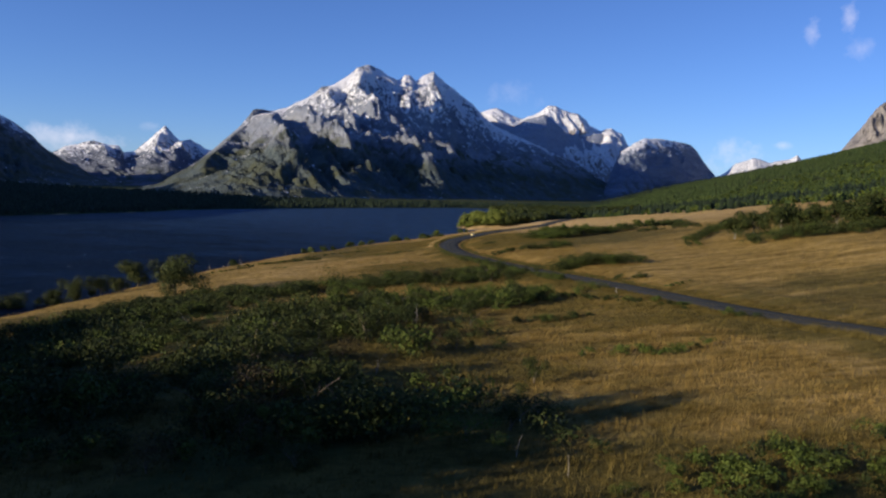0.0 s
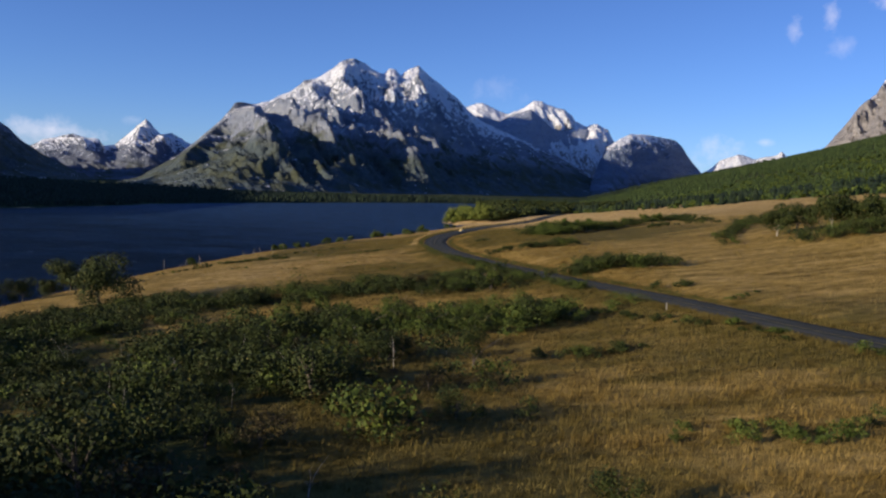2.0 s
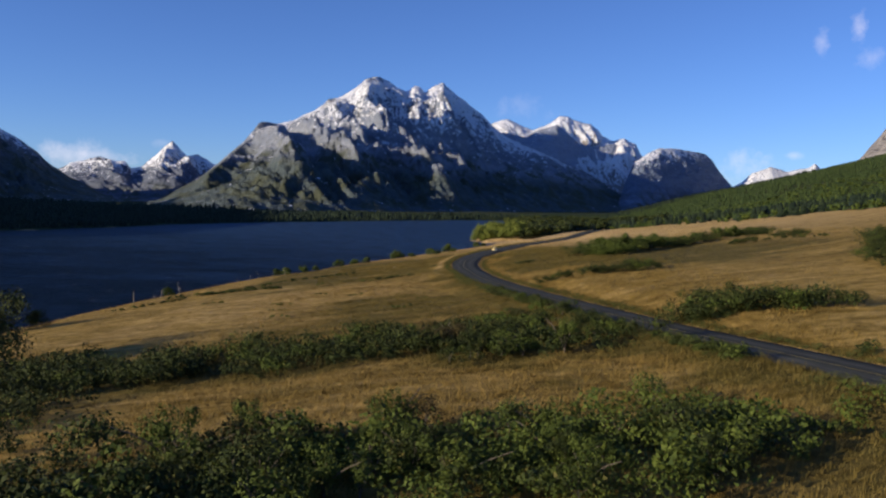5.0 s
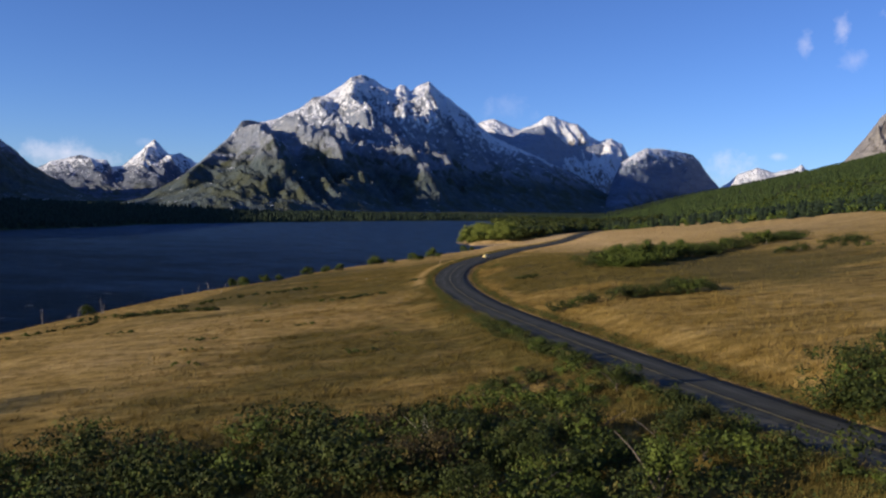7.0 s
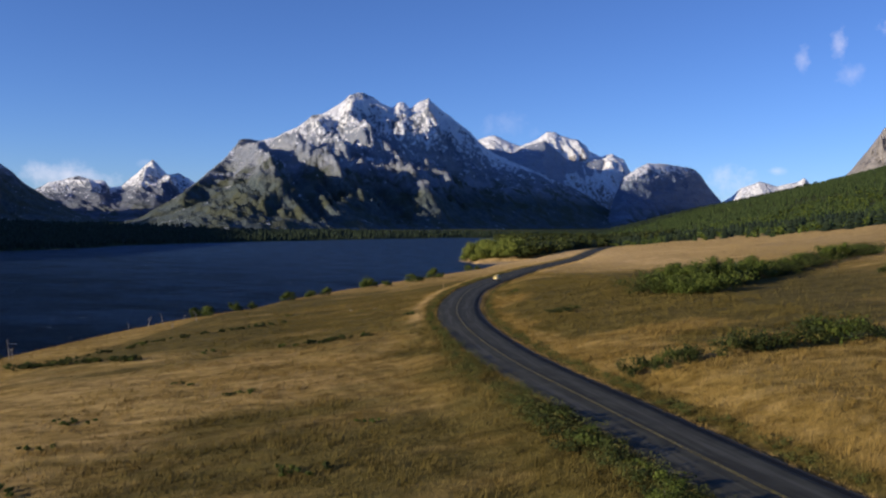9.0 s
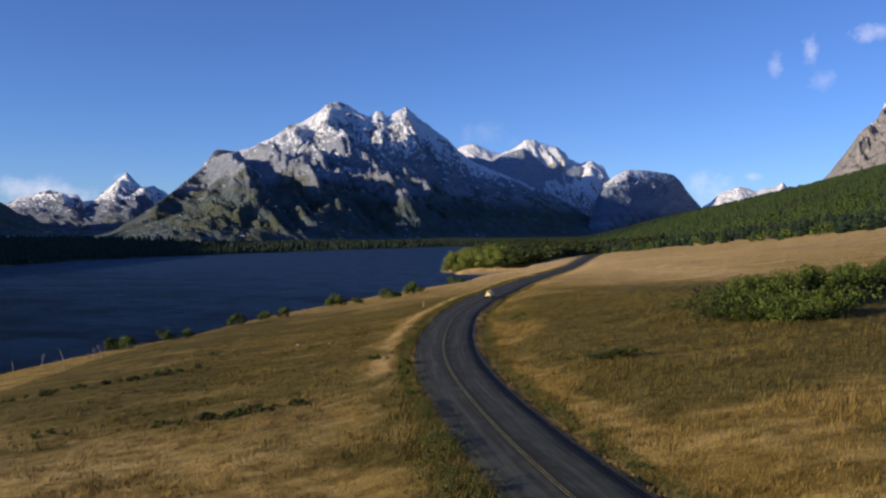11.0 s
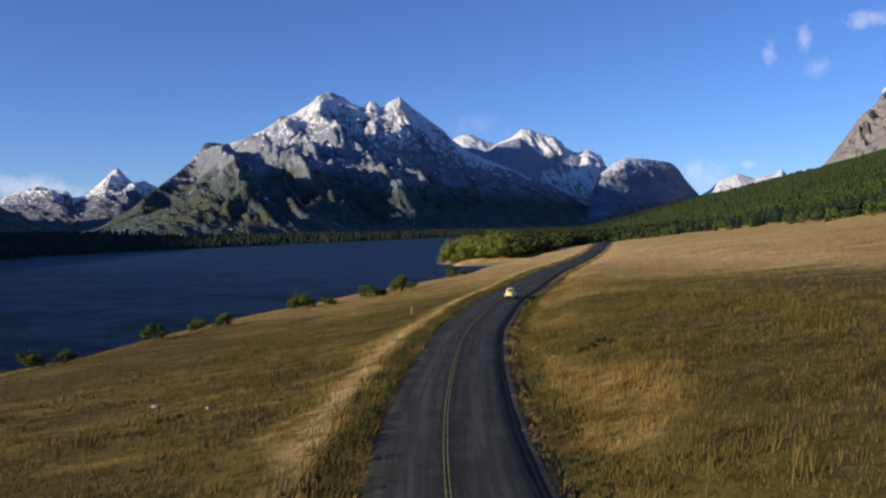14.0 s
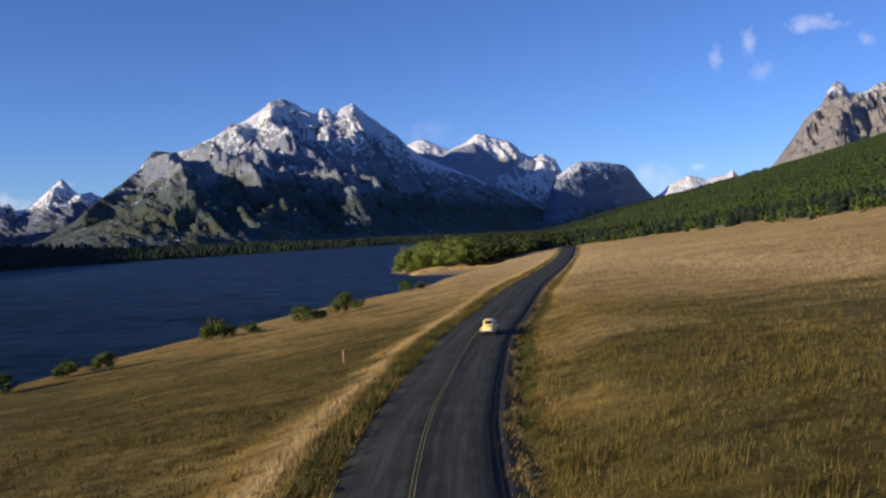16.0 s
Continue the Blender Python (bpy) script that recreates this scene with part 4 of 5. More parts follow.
def scattered(name, some, per, size, material, label, category="shrubs"):
    """Many plants too close-set to count, in one mesh."""
    pieces, sizes, ways = [], [], []
    z = ground(some[:, 0], some[:, 1])
    for (x, y, tall, *_), h in zip(some, z):
        p, d = crown_points(per, rng, tall * 1.15, tall, 0.05, 5)
        ways.append(d)
        pieces.append(p + (x, y, h))
        sizes.append(np.full(per, size * (0.5 + 0.5 * tall)))
    p = np.vstack(pieces)
    ob = new(name, mesh_from(name, *leaves(p, np.concatenate(sizes), rng, 0.66, np.vstack(ways)), material, shade=False))
    return tagged(ob, label, category, kind="stuff")


rest = places[~single]
bright = rest[:, 3] > 0.5
scattered("thicket", rest[~bright], 300, 0.088, M_LEAF, "close-set dark green and brownish shrubs of the thicket")
scattered("light_thicket", rest[bright], 300, 0.088, M_LEAF_BRIGHT, "lighter green leafy shrubs between darker ones")


# ---- broad-leaved trees ----
def tree_kind(seed, tall, wide, count, size, leaf, bark=None, low=0.22):
    r = np.random.default_rng(seed)
    wood, tips = limbs(r, tall * 0.8, 0.028 * tall, 9, 0.34 * tall, 0.32, 0.05, 0.55, forks=2)
    crown = leafy(count, r, wide, tall * (1 - low), tall * low, size, 11, 0.45)
    return plant("tree", wood, crown, bark or M_BARK, leaf, "trunk", "crown")


cottonwoods = [tree_kind(80 + k, 8.5, 5.2, 5600, 0.22, M_LEAF_TREE, low=0.11) for k in range(3)]
for k, ob in enumerate(cottonwoods):
    tagged(ob, "dark green broad-leaved tree above the lake bank", "tree", "trees by the lake")
for k, (x, y, s) in enumerate([(-61, 180, 1.18), (-91, 236, 1.0), (-98, 240, 0.62), (-96, 222, 0.6), (-103, 222, 0.75), (-109, 221, 0.7), (-116, 214, 0.85), (-122, 208, 0.9), (-84, 240, 0.5)]):
    put(cottonwoods[k] if k < 3 else copy_thing(cottonwoods[k % 3], Matrix()), x, y, scale=s, sink=0.2)

# The stand beside the start of the flight, whose shade lies over the thicket.
shade_trees = [tree_kind(90 + k, 21.0, 9.0, 3800, 0.60, M_LEAF) for k in range(2)]
for ob in shade_trees:
    tagged(ob, "tall dark green cottonwood shading the thicket", "tree", "trees at the thicket")
spots = [(-43, 17, 0.86), (-46, 11, 0.86), (-86, 97, 0.9), (-96, 105, 0.95), (-79, 87, 0.8), (-104, 97, 1.0), (-84, 72, 0.9), (-76, 66, 0.85), (-98, 76, 1.0), (-92, 86, 0.9), (-108, 84, 1.0), (-46, 24, 0.86), (-56, 30, 1.05), (-66, 22, 1.08), (-76, 34, 1.15), (-88, 44, 1.15), (-100, 52, 1.2), (-62, 8, 1.1), (-48, 4, 0.85), (-84, 20, 1.1), (-112, 66, 1.1), (-34, -6, 0.78), (-72, 46, 0.9), (-96, 36, 1.1), (-52, -10, 1.2), (-51, 40, 0.85), (-61, 38, 1.0), (-70, 10, 1.2), (-80, 6, 1.2), (-92, 24, 1.15), (-104, 40, 1.1), (-66, 52, 0.7), (-82, 58, 0.85), (-58, -2, 1.2), (-40, -14, 0.95), (-96, 62, 0.9)]
for k, (x, y, s) in enumerate(spots):
    put(shade_trees[k] if k < 2 else copy_thing(shade_trees[k % 2], Matrix()), x, y + 7, scale=s, sink=0.2)

slim = tree_kind(93, 23.0, 4.4, 3600, 0.36, M_LEAF)
put(tagged(slim, "tall slim cottonwood at the edge of the stand", "tree", "trees at the thicket"), -36, 31, scale=0.96, sink=0.2)

hill_trees = [tree_kind(100 + k, 6.5, 4.6, 3600, 0.26, M_LEAF, M_PALE_BARK) for k in range(2)]
for ob in hill_trees:
    tagged(ob, "small aspen with pale trunk and green crown on the slope", "tree", "aspens on the slope")
for k, (x, y, s) in enumerate([(72, 204, 0.8), (78, 208, 1.0), (83, 203, 1.1), (89, 199, 0.95), (94, 197, 1.15), (99, 196, 1.0), (104, 198, 1.1), (110, 196, 1.2), (87, 207, 0.9), (117, 199, 1.1), (101, 204, 1.0)]):
    put(hill_trees[k] if k < 2 else copy_thing(hill_trees[k % 2], Matrix()), x, y, scale=s, sink=0.15)

clump_trees = [tree_kind(104 + k, 5.4, 3.6, 3000, 0.20, M_LEAF_BRIGHT, M_PALE_BARK, low=0.10) for k in range(2)]
for ob in clump_trees:
    tagged(ob, "young green aspen with pale stem in a meadow clump", "tree", "aspens in the meadow clump")
for k, (x, y, s) in enumerate([(37, 297, 0.7), (36, 299, 0.75), (39, 301, 0.75), (42, 300, 0.85), (44, 304, 0.8), (48, 309, 0.75), (46, 301, 0.85), (53, 314, 0.7), (58, 319, 0.75), (64, 324, 0.65), (70, 329, 0.7), (51, 307, 0.8), (78, 335, 0.65), (86, 345, 0.65)]):
    put(clump_trees[k] if k < 2 else copy_thing(clump_trees[k % 2], Matrix()), x, y, scale=s, sink=0.15)

# Small trees and bushes along the lake's edge.
shore_kinds = [tree_kind(110 + k, 3.4, 2.3, 1500, 0.19, (M_LEAF_BRIGHT, M_LEAF_BRIGHT)[k], low=0.06) for k in range(2)]
for ob in shore_kinds:
    tagged(ob, "low green willow bush on the lake bank", "bush", "bushes along the lake")
for k, (x, y, s) in enumerate([(-66, 371, 0.95), (-62, 383, 0.8), (-53, 409, 1.0), (-48.5, 420, 0.9), (-43, 421, 0.85), (-34, 452, 1.25), (-30.5, 452, 0.7), (-26, 450, 0.8), (-18, 462, 1.1), (-15, 464, 0.8), (-10, 468, 1.15), (-8, 478, 0.8), (4, 508, 0.8), (8, 512, 0.6),
                               (-70, 372, 0.8), (-58, 385, 0.6), (-84, 303, 0.7), (-100, 312, 0.6)]):
    put(shore_kinds[k] if k < 2 else copy_thing(shore_kinds[k % 2], Matrix()), x + 3.0, y, scale=1.0 * s, sink=0.1)

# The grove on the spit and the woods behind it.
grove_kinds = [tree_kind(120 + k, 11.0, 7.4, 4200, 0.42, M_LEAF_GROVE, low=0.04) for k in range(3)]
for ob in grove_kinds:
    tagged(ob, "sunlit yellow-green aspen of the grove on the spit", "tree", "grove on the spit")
gr = np.random.default_rng(5)
for k in range(30):
    f = (k % 10) / 9
    x = 15 + 27 * f + gr.normal(0, 1.0) + 2.5 * (k // 10)
    y = float(np.interp(15 + 27 * f, [12, 22, 35, 46], [741, 729, 722, 719])) + 9 * (k // 10) + gr.normal(0, 1.5)
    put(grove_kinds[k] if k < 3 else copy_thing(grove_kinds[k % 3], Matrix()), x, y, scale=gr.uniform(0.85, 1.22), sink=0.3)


# ---- conifer woods ----
def conifers(name, xs, ys, tall, label, tiers=3, sides=4, seed=3, material=None):
    r = np.random.default_rng(seed)
    n = len(xs)
    z = ground(xs, ys) - 0.3
    keep = z > 0.2
    xs, ys, z, tall = xs[keep], ys[keep], z[keep], tall[keep]
    n = len(xs)
    verts, faces = [], []
    count = 0
    for k in range(tiers):
        lo, hi = k / (tiers + 0.3), min(1.0, (k + 1.55) / (tiers + 0.3))
        wide = tall * 0.42 * (1 - lo) ** 0.8 + 0.15
        a = np.linspace(0, 2 * np.pi, sides, endpoint=False)[None, :] + r.uniform(0, 6, (n, 1))
        q = wide[:, None] * r.uniform(0.6, 1.25, (n, sides))
        rim = np.stack([xs[:, None] + np.cos(a) * q, ys[:, None] + np.sin(a) * q, z[:, None] + tall[:, None] * (lo + 0.06 + r.uniform(-0.05, 0.03, (n, sides)))], -1)
        tip = np.stack([xs + r.normal(0, 0.02, n) * tall, ys + r.normal(0, 0.02, n) * tall, z + tall * hi], -1)[:, None, :]
        verts.append(np.concatenate([rim, tip], 1).reshape(-1, 3))
        base = count + np.arange(n)[:, None] * (sides + 1)
        i = np.arange(sides)[None, :]
        faces.append(np.stack([base + i, base + (i + 1) % sides, base + sides + 0 * i], -1).reshape(-1, 3))
        count += n * (sides + 1)
    ob = new(name, mesh_from(name, np.vstack(verts), np.vstack(faces), material or M_NEEDLE, shade=False))
    return tagged(ob, label, "woods", kind="stuff")


r = np.random.default_rng(11)
hx, hy = r.uniform(120, 1150, 44000), r.uniform(250, 1800, 44000)
edge = hx - wood_edge(hy) + 22 * fbm(hx / 60, hy / 60, 3, 8)
open_ground = smooth(0.16, 0.34, fbm(hx / 70, hy / 70, 3, 44))
keep = (r.random(44000) < smooth(-4, 24, edge) * (1 - 0.8 * open_ground)) & (hx < 0.85 * hy + 60)
conifers("hill_woods", hx[keep], hy[keep], r.uniform(2.5, 6.0, keep.sum()), "dense green pine woods covering the hillside")
# Taller dark firs stand out along the wood's lower edge.
ex_y = r.uniform(420, 1150, 420)
ex_x = wood_edge(ex_y) + r.uniform(4, 130, 420) ** 1.0 - 6
conifers("edge_firs", ex_x, ex_y, r.uniform(5.5, 9.5, 420), "taller dark firs along the lower edge of the woods", tiers=4, sides=6, seed=21, material=M_NEEDLE_DARK)
# Lighter broad-leaved scrub between the pines.
keep = (r.random(44000) < 0.30 * smooth(-14, 10, edge)) & (hy < 1100)
scrub = np.stack([hx[keep] + 3, hy[keep] + 2, r.uniform(2.0, 4.5, keep.sum())], 1)
scattered("hill_scrub", scrub, 30, 0.44, M_LEAF_BRIGHT, "lighter green scrub among the pines on the hill")
lx_, ly_ = r.uniform(60, 230, 1700), r.uniform(690, 1500, 1700)
keep = (lx_ > 54 + (ly_ - 690) * 0.03) & (np.abs(from_road(lx_, ly_)[0]) > 9) & ((ly_ > 960) | (lx_ < 62 + (ly_ - 690) * 0.28 - 8))
broad = keep & (r.random(1700) < 0.4)
scattered("lakeside_trees", np.stack([lx_, ly_, r.uniform(5, 9, 1700)], 1)[broad], 110, 0.34, M_LEAF, "green broad-leaved trees between the pines by the lake", "woods")
keep &= ~broad
conifers("lakeside_woods", lx_[keep], ly_[keep], r.uniform(4, 10, keep.sum()), "dark pine woods on level ground behind the spit", seed=5, material=M_NEEDLE_DARK)
# A dense belt from the grove along the road's lake side.
by = 716 + 290 * r.random(620) ** 1.2
bx = 46 + 0.10 * (by - 716) + r.random(620) * (20 + np.interp(by, [716, 770, 900, 1010], [0, 26, 62, 80]))
away = np.abs(from_road(bx, by)[0]) > 13
leafy_ones = away & (r.random(620) < 0.35)
scattered("belt_trees", np.stack([bx, by, r.uniform(4.5, 8.0, 620)], 1)[leafy_ones], 170, 0.30, M_LEAF, "dark green broad-leaved trees beyond the grove", "woods")
away &= ~leafy_ones
conifers("belt_woods", bx[away], by[away], r.uniform(5, 9, away.sum()), "dark pines in a belt between lake and road", seed=15, material=M_NEEDLE_DARK)
fy = r.uniform(350, 1280, 11000)
fx = np.interp(fy, FAR_SHORE[:, 1], FAR_SHORE[:, 0]) - r.uniform(2, 380, 11000)
ny = r.uniform(1150, 2000, 5000)
nx = np.interp(ny, FAR_SHORE[:, 1], FAR_SHORE[:, 0]) - r.uniform(2, 500, 5000)
conifers("lake_head_woods", nx, ny, r.uniform(4, 9, 5000), "dark conifer woods at the head of the lake", tiers=2, sides=5, seed=8, material=M_NEEDLE_DARK)
conifers("far_shore_woods", fx, fy, r.uniform(4, 8, 11000) * (1 - 0.5 * smooth(1080, 1280, fy)), "dark conifer woods along the far lake shore", tiers=2, sides=5, seed=6, material=M_NEEDLE_DARK)


# ---- dry grass ----
def weeds():
    """Tall herbs and low bushes along the road's west edge and, sparser, its east side."""
    r = np.random.default_rng(77)
    k = r.integers(140, 430, 1900)
    o = np.where(r.random(1900) < 0.62, -3.9 - np.where(ROAD[k, 1] > 250, 1.3, 3.0) * r.random(1900) ** 1.4, 4.5 + 0.9 * r.random(1900))
    x, y = ROAD[k, 0] + ROAD_RIGHT[k, 0] * o, ROAD[k, 1] + ROAD_RIGHT[k, 1] * o
    tall = r.uniform(0.35, 1.1, 1900) * np.where(o < 0, 1, 0.62) * (1 - 0.5 * smooth(235, 285, y))
    clump = fbm(x / 5, y / 5, 2, 78) > -0.2
    scattered("verge_weeds", np.stack([x, y, tall], 1)[clump], 90, 0.058, M_WEED, "weedy tall herbs along the road's edge", "weeds")


weeds()


def grass(name, x0, x1, y0, y1, count, tall, blades, lean, label, keep=None, seed=1, beside=False):
    r = np.random.default_rng(seed)
    x, y = r.uniform(x0, x1, count), r.uniform(y0, y1, count)
    if beside:
        k, o = r.integers(20, 620, count), (3.1 + 3.6 * r.random(count) ** 1.3) * r.choice([-1, 1], count)
        x, y = ROAD[k, 0] + ROAD_RIGHT[k, 0] * o + r.normal(0, 0.3, count), ROAD[k, 1] + ROAD_RIGHT[k, 1] * o + r.normal(0, 0.5, count)
    d, _ = from_road(x, y)
    z = ground(x, y)
    ok = (np.abs(d) > np.where(d < 0, 3.5, 3.15) + 0.45 * r.random(count)) & (z > 1.6)
    if keep is not None:
        ok &= keep(x, y, r)
    x, y, z, d = x[ok], y[ok], z[ok], d[ok]
    n = len(x)
    h = tall * r.uniform(0.5, 1.25, n) * (1 + 0.5 * fbm(x / 7, y / 7, 2, 51)) * (1 + 0.7 * fbm((x + 0.6 * y) / 1.9, (y - 0.6 * x) / 2.6, 2, 52)).clip(0.3, 2) * np.where(d < 0, 1.35 - 0.5 * smooth(4.5, 6.5, -d), 0.55 + 0.45 * smooth(4, 7, np.abs(d)))
    a = r.uniform(0, 2 * np.pi, (n, blades))
    q = r.uniform(0.0, 0.28, (n, blades)) + 0.1 * tall
    foot = np.stack([x[:, None] + np.cos(a) * q, y[:, None] + np.sin(a) * q, z[:, None] - 0.03 + 0 * a], -1)
    b = a + np.pi / 2
    w = (0.011 + 0.028 * tall) * r.uniform(0.6, 1.4, (n, blades))
    span = np.stack([np.cos(b) * w, np.sin(b) * w, 0 * b], -1)
    out = r.uniform(0.1, 0.5, (n, blades)) * h[:, None]
    tip = foot + np.stack([np.cos(a) * out + lean * h[:, None], np.sin(a) * out + 0.5 * lean * h[:, None], h[:, None] * r.uniform(0.7, 1.1, (n, blades))], -1)
    verts = np.stack([foot - span, foot + span, tip], 2).reshape(-1, 3)
    me = mesh_from(name, verts, np.arange(len(verts)).reshape(-1, 3), M_GRASS, shade=False)
    mask(me, "pale", np.repeat(pale_at(x, y, d), 3 * blades))
    mask(me, "green", np.repeat(green_at(x, y, d), 3 * blades))
    return tagged(new(name, me), label, "grass", kind="stuff")



def off_thicket(x, y, r):
    """Little grass grows under the thicket."""
    edge = smooth(375, 405, y) + smooth(28, 38, x) + 1 - smooth(-34, -24, x)
    return (r.random(len(x)) > 0.9 * thicket_at(x, y)) & (r.random(len(x)) > edge)


grass("meadow_grass", -34, 38, 30, 405, 180000, 0.27, 4, 0.22, "tall dry golden grass with green tufts", seed=61, keep=off_thicket)
grass("tall_grass", -40, 45, 34, 185, 60000, 0.50, 4, 0.12, "upright tufts of tall olive and golden grass", seed=65, keep=off_thicket)


def in_clumps(x, y, r):
    """Coarse tussocks that stand in drifts."""
    drift = fbm((x + 0.4 * y) / 9, (y - 0.4 * x) / 5, 3, 91) + 0.8 * fbm(x / 1.7, y / 1.7, 2, 92)
    edge = smooth(335, 365, y) + smooth(34, 44, x) + 1 - smooth(-42, -30, x)
    return (r.random(len(x)) < smooth(-0.05, 0.35, drift)) & (r.random(len(x)) > edge)


grass("tussock_grass", -42, 44, 168, 365, 125000, 0.50, 4, 0.16, "coarse golden and olive tussocks in drifts across the meadow", seed=66, keep=in_clumps)
grass("verge_grass", -14, 70, 60, 520, 75000, 0.40, 4, 0.2, "thick green and pale grass along the road", seed=62, beside=True)
grass("outer_grass", -105, 135, 40, 560, 120000, 0.42, 3, 0.3, "dry golden grass of the wider meadow", seed=63, keep=lambda x, y, r: (r.random(len(x)) < smooth(380, 400, y) + smooth(28, 38, x) + 1 - smooth(-34, -24, x)))
grass("far_grass", -70, 230, 540, 900, 60000, 0.6, 2, 0.3, "pale dry grass of the distant meadow", seed=64, keep=lambda x, y, r: (x < wood_edge(y)) & (ground(x, y) > 2.2))


# ---- road markings and edges ----
M_YELLOW_LINE = plain("worn yellow road paint", (0.20, 0.165, 0.04), 0.7, vary=0.6, scale=3.0)
M_TAR = plain("black tar", (0.020, 0.019, 0.016), 0.9, 0, 0.08, vary=0.3)
M_GRAVEL = plain("grey gravel", (0.048, 0.043, 0.031), 0.95, vary=0.6, scale=2.5)


def strip(name, middle, half, lift, material, a=0, b=None):
    """A thin strip along the road: its distance from the middle and half width, a value a metre."""
    n = slice(a, b)
    m, h = np.broadcast_to(middle, len(ROAD))[n], np.broadcast_to(half, len(ROAD))[n]
    rows = []
    for k, q in ((-1, -0.006), (-0.8, 0.0), (0.8, 0.0), (1, -0.006)):
        o = m + k * h
        base = road_z[n] + 0.05 - 0.018 * np.maximum(np.abs(o), 0.4)
        rows.append(np.stack([ROAD[n, 0] + ROAD_RIGHT[n, 0] * o, ROAD[n, 1] + ROAD_RIGHT[n, 1] * o, base + lift + q], -1))
    return mesh_from(name, np.stack(rows, 1), grid_faces(len(rows[0]), 4)[:, ::-1], material)


s_m = np.arange(len(ROAD)) * 1.0
for o in (-0.085, 0.085):
    line = new("center_line", strip("center_line", -0.35 + o + 0.03 * fbm(s_m / 30, s_m * 0 + o, 2, 71), 0.045, 0.009, M_YELLOW_LINE))
    tagged(line, "faded yellow line along the middle of the road", "road marking", kind="structure")
tagged(new("tar_seam", strip("tar_seam", 2.70 + 0.14 * fbm(s_m / 9, s_m * 0, 3, 72), 0.05 + 0.10 * np.abs(fbm(s_m / 4, s_m * 0, 2, 73)), 0.008, M_TAR)), "wavy black tar seam near the road edge", "tar seam", kind="structure")
tagged(new("tar_seam", strip("tar_seam", 3.02 + 0.08 * fbm(s_m / 7, s_m * 0, 3, 74), 0.06 + 0.08 * np.abs(fbm(s_m / 4, s_m * 0, 2, 75)), 0.008, M_TAR)), "wavy black tar seam near the road edge", "tar seam", kind="structure")
for sign in (1,):
    o = sign * (3.40 + 0.10 * fbm(s_m / 6, s_m * 0 + sign, 3, 76))
    rows = [np.stack([ROAD[:, 0] + ROAD_RIGHT[:, 0] * (o + sign * k), ROAD[:, 1] + ROAD_RIGHT[:, 1] * (o + sign * k), road_z - q], -1) for k, q in ((-0.42, 0.06), (-0.12, 0.035), (0.12, 0.07))]
    f = grid_faces(len(ROAD), 3)
    tagged(new("gravel_edge", mesh_from("gravel_edge", np.stack(rows, 1), f[:, ::-1] if sign > 0 else f, M_GRAVEL)), "narrow grey gravel strip beside the asphalt", "gravel", kind="structure")


# ---- dead trees ----
def dead_tree(seed, tall, count, reach, forks=1, thick=0.0):
    r = np.random.default_rng(seed)
    wood, _ = limbs(r, tall, 0.005 * tall + 0.006 + thick, count, reach, 0.25, 0.14, 0.8, 2, forks)
    return tagged(new("dead_tree", mesh_from("dead_tree", *wood, M_DEAD)), "leafless bleached dead tree among the shrubs", "dead tree", "dead trees")


for k, (x, y, tall, forks) in enumerate([(-3.6, 101, 4.6, 1), (-23.5, 91, 3.0, 1), (-21, 98, 2.6, 2), (-2, 171, 2.6, 5), (7, 43, 1.7, 1), (4.5, 47, 1.5, 1), (-9, 104, 2.4, 1), (-14, 88, 2.2, 1), (-30, 110, 3.0, 1), (-12, 122, 2.6, 1), (1, 108, 2.2, 1), (-38, 118, 2.8, 1), (-6, 70, 2.4, 2), (-27, 104, 3.2, 1), (-33, 98, 3.0, 1), (-18, 108, 2.8, 1), (-24, 116, 2.6, 1), (-16, 96, 3.0, 1), (-40, 106, 3.2, 1), (-8, 114, 2.6, 1), (-11, 94, 2.8, 2), (-29, 120, 2.6, 1), (-20, 84, 2.8, 2), (-36, 112, 3.0, 2)]):
    put(dead_tree(200 + k, tall, 5, 0.20 * tall, forks, 0.02 if k == 0 else 0.006), x, y, sink=0.1)
for k, (x, y, tall) in enumerate([(-88, 297, 3.8), (-83, 303, 3.4), (-79, 306, 4.0), (-58, 345, 3.6), (-103, 331, 3.2), (-98, 340, 3.0), (-95, 343, 2.2), (-91, 345, 3.2), (-71, 351, 2.6), (-69, 355, 3.0), (-66, 361, 2.2), (-74, 347, 2.0), (-84, 301, 1.8), (-79, 307, 1.8), (-60, 335, 1.6), (-110, 326, 2.6)]):
    ob = put(dead_tree(230 + k, tall, 5, 0.30 * tall, 1, 0.05), x, y, sink=0.1)
    tagged(ob, "thin bleached dead trunk on the lake bank", "dead tree", "dead trunks on the bank")

# ---- small things in the meadow ----
M_STONE = plain("pale stone", (0.40, 0.35, 0.28), 0.9, vary=0.35, scale=5)
M_POST = plain("weathered pale wood", (0.60, 0.40, 0.24), 0.85, vary=0.3, scale=10)


def boulder(seed, size):
    bm = bmesh.new()
    bmesh.ops.create_icosphere(bm, subdivisions=3, radius=size)
    for v in bm.verts:
        n = noise.noise(v.co * (1.6 / size) + Vector((seed, 0, 0))) + 0.4 * noise.noise(v.co * (4 / size))
        v.co *= 1 + 0.35 * n
        v.co.z *= 0.7
    ob = part("boulder", bm, M_STONE)
    return tagged(ob, "pale weathered boulder lying in dry grass", "boulder", "boulders in the meadow")


for k, (x, y, size) in enumerate([(-20.6, 321, 0.29), (-15.6, 316.5, 0.24)] ):
    put(boulder(k * 3.1, size), x, y, sink=-0.02)



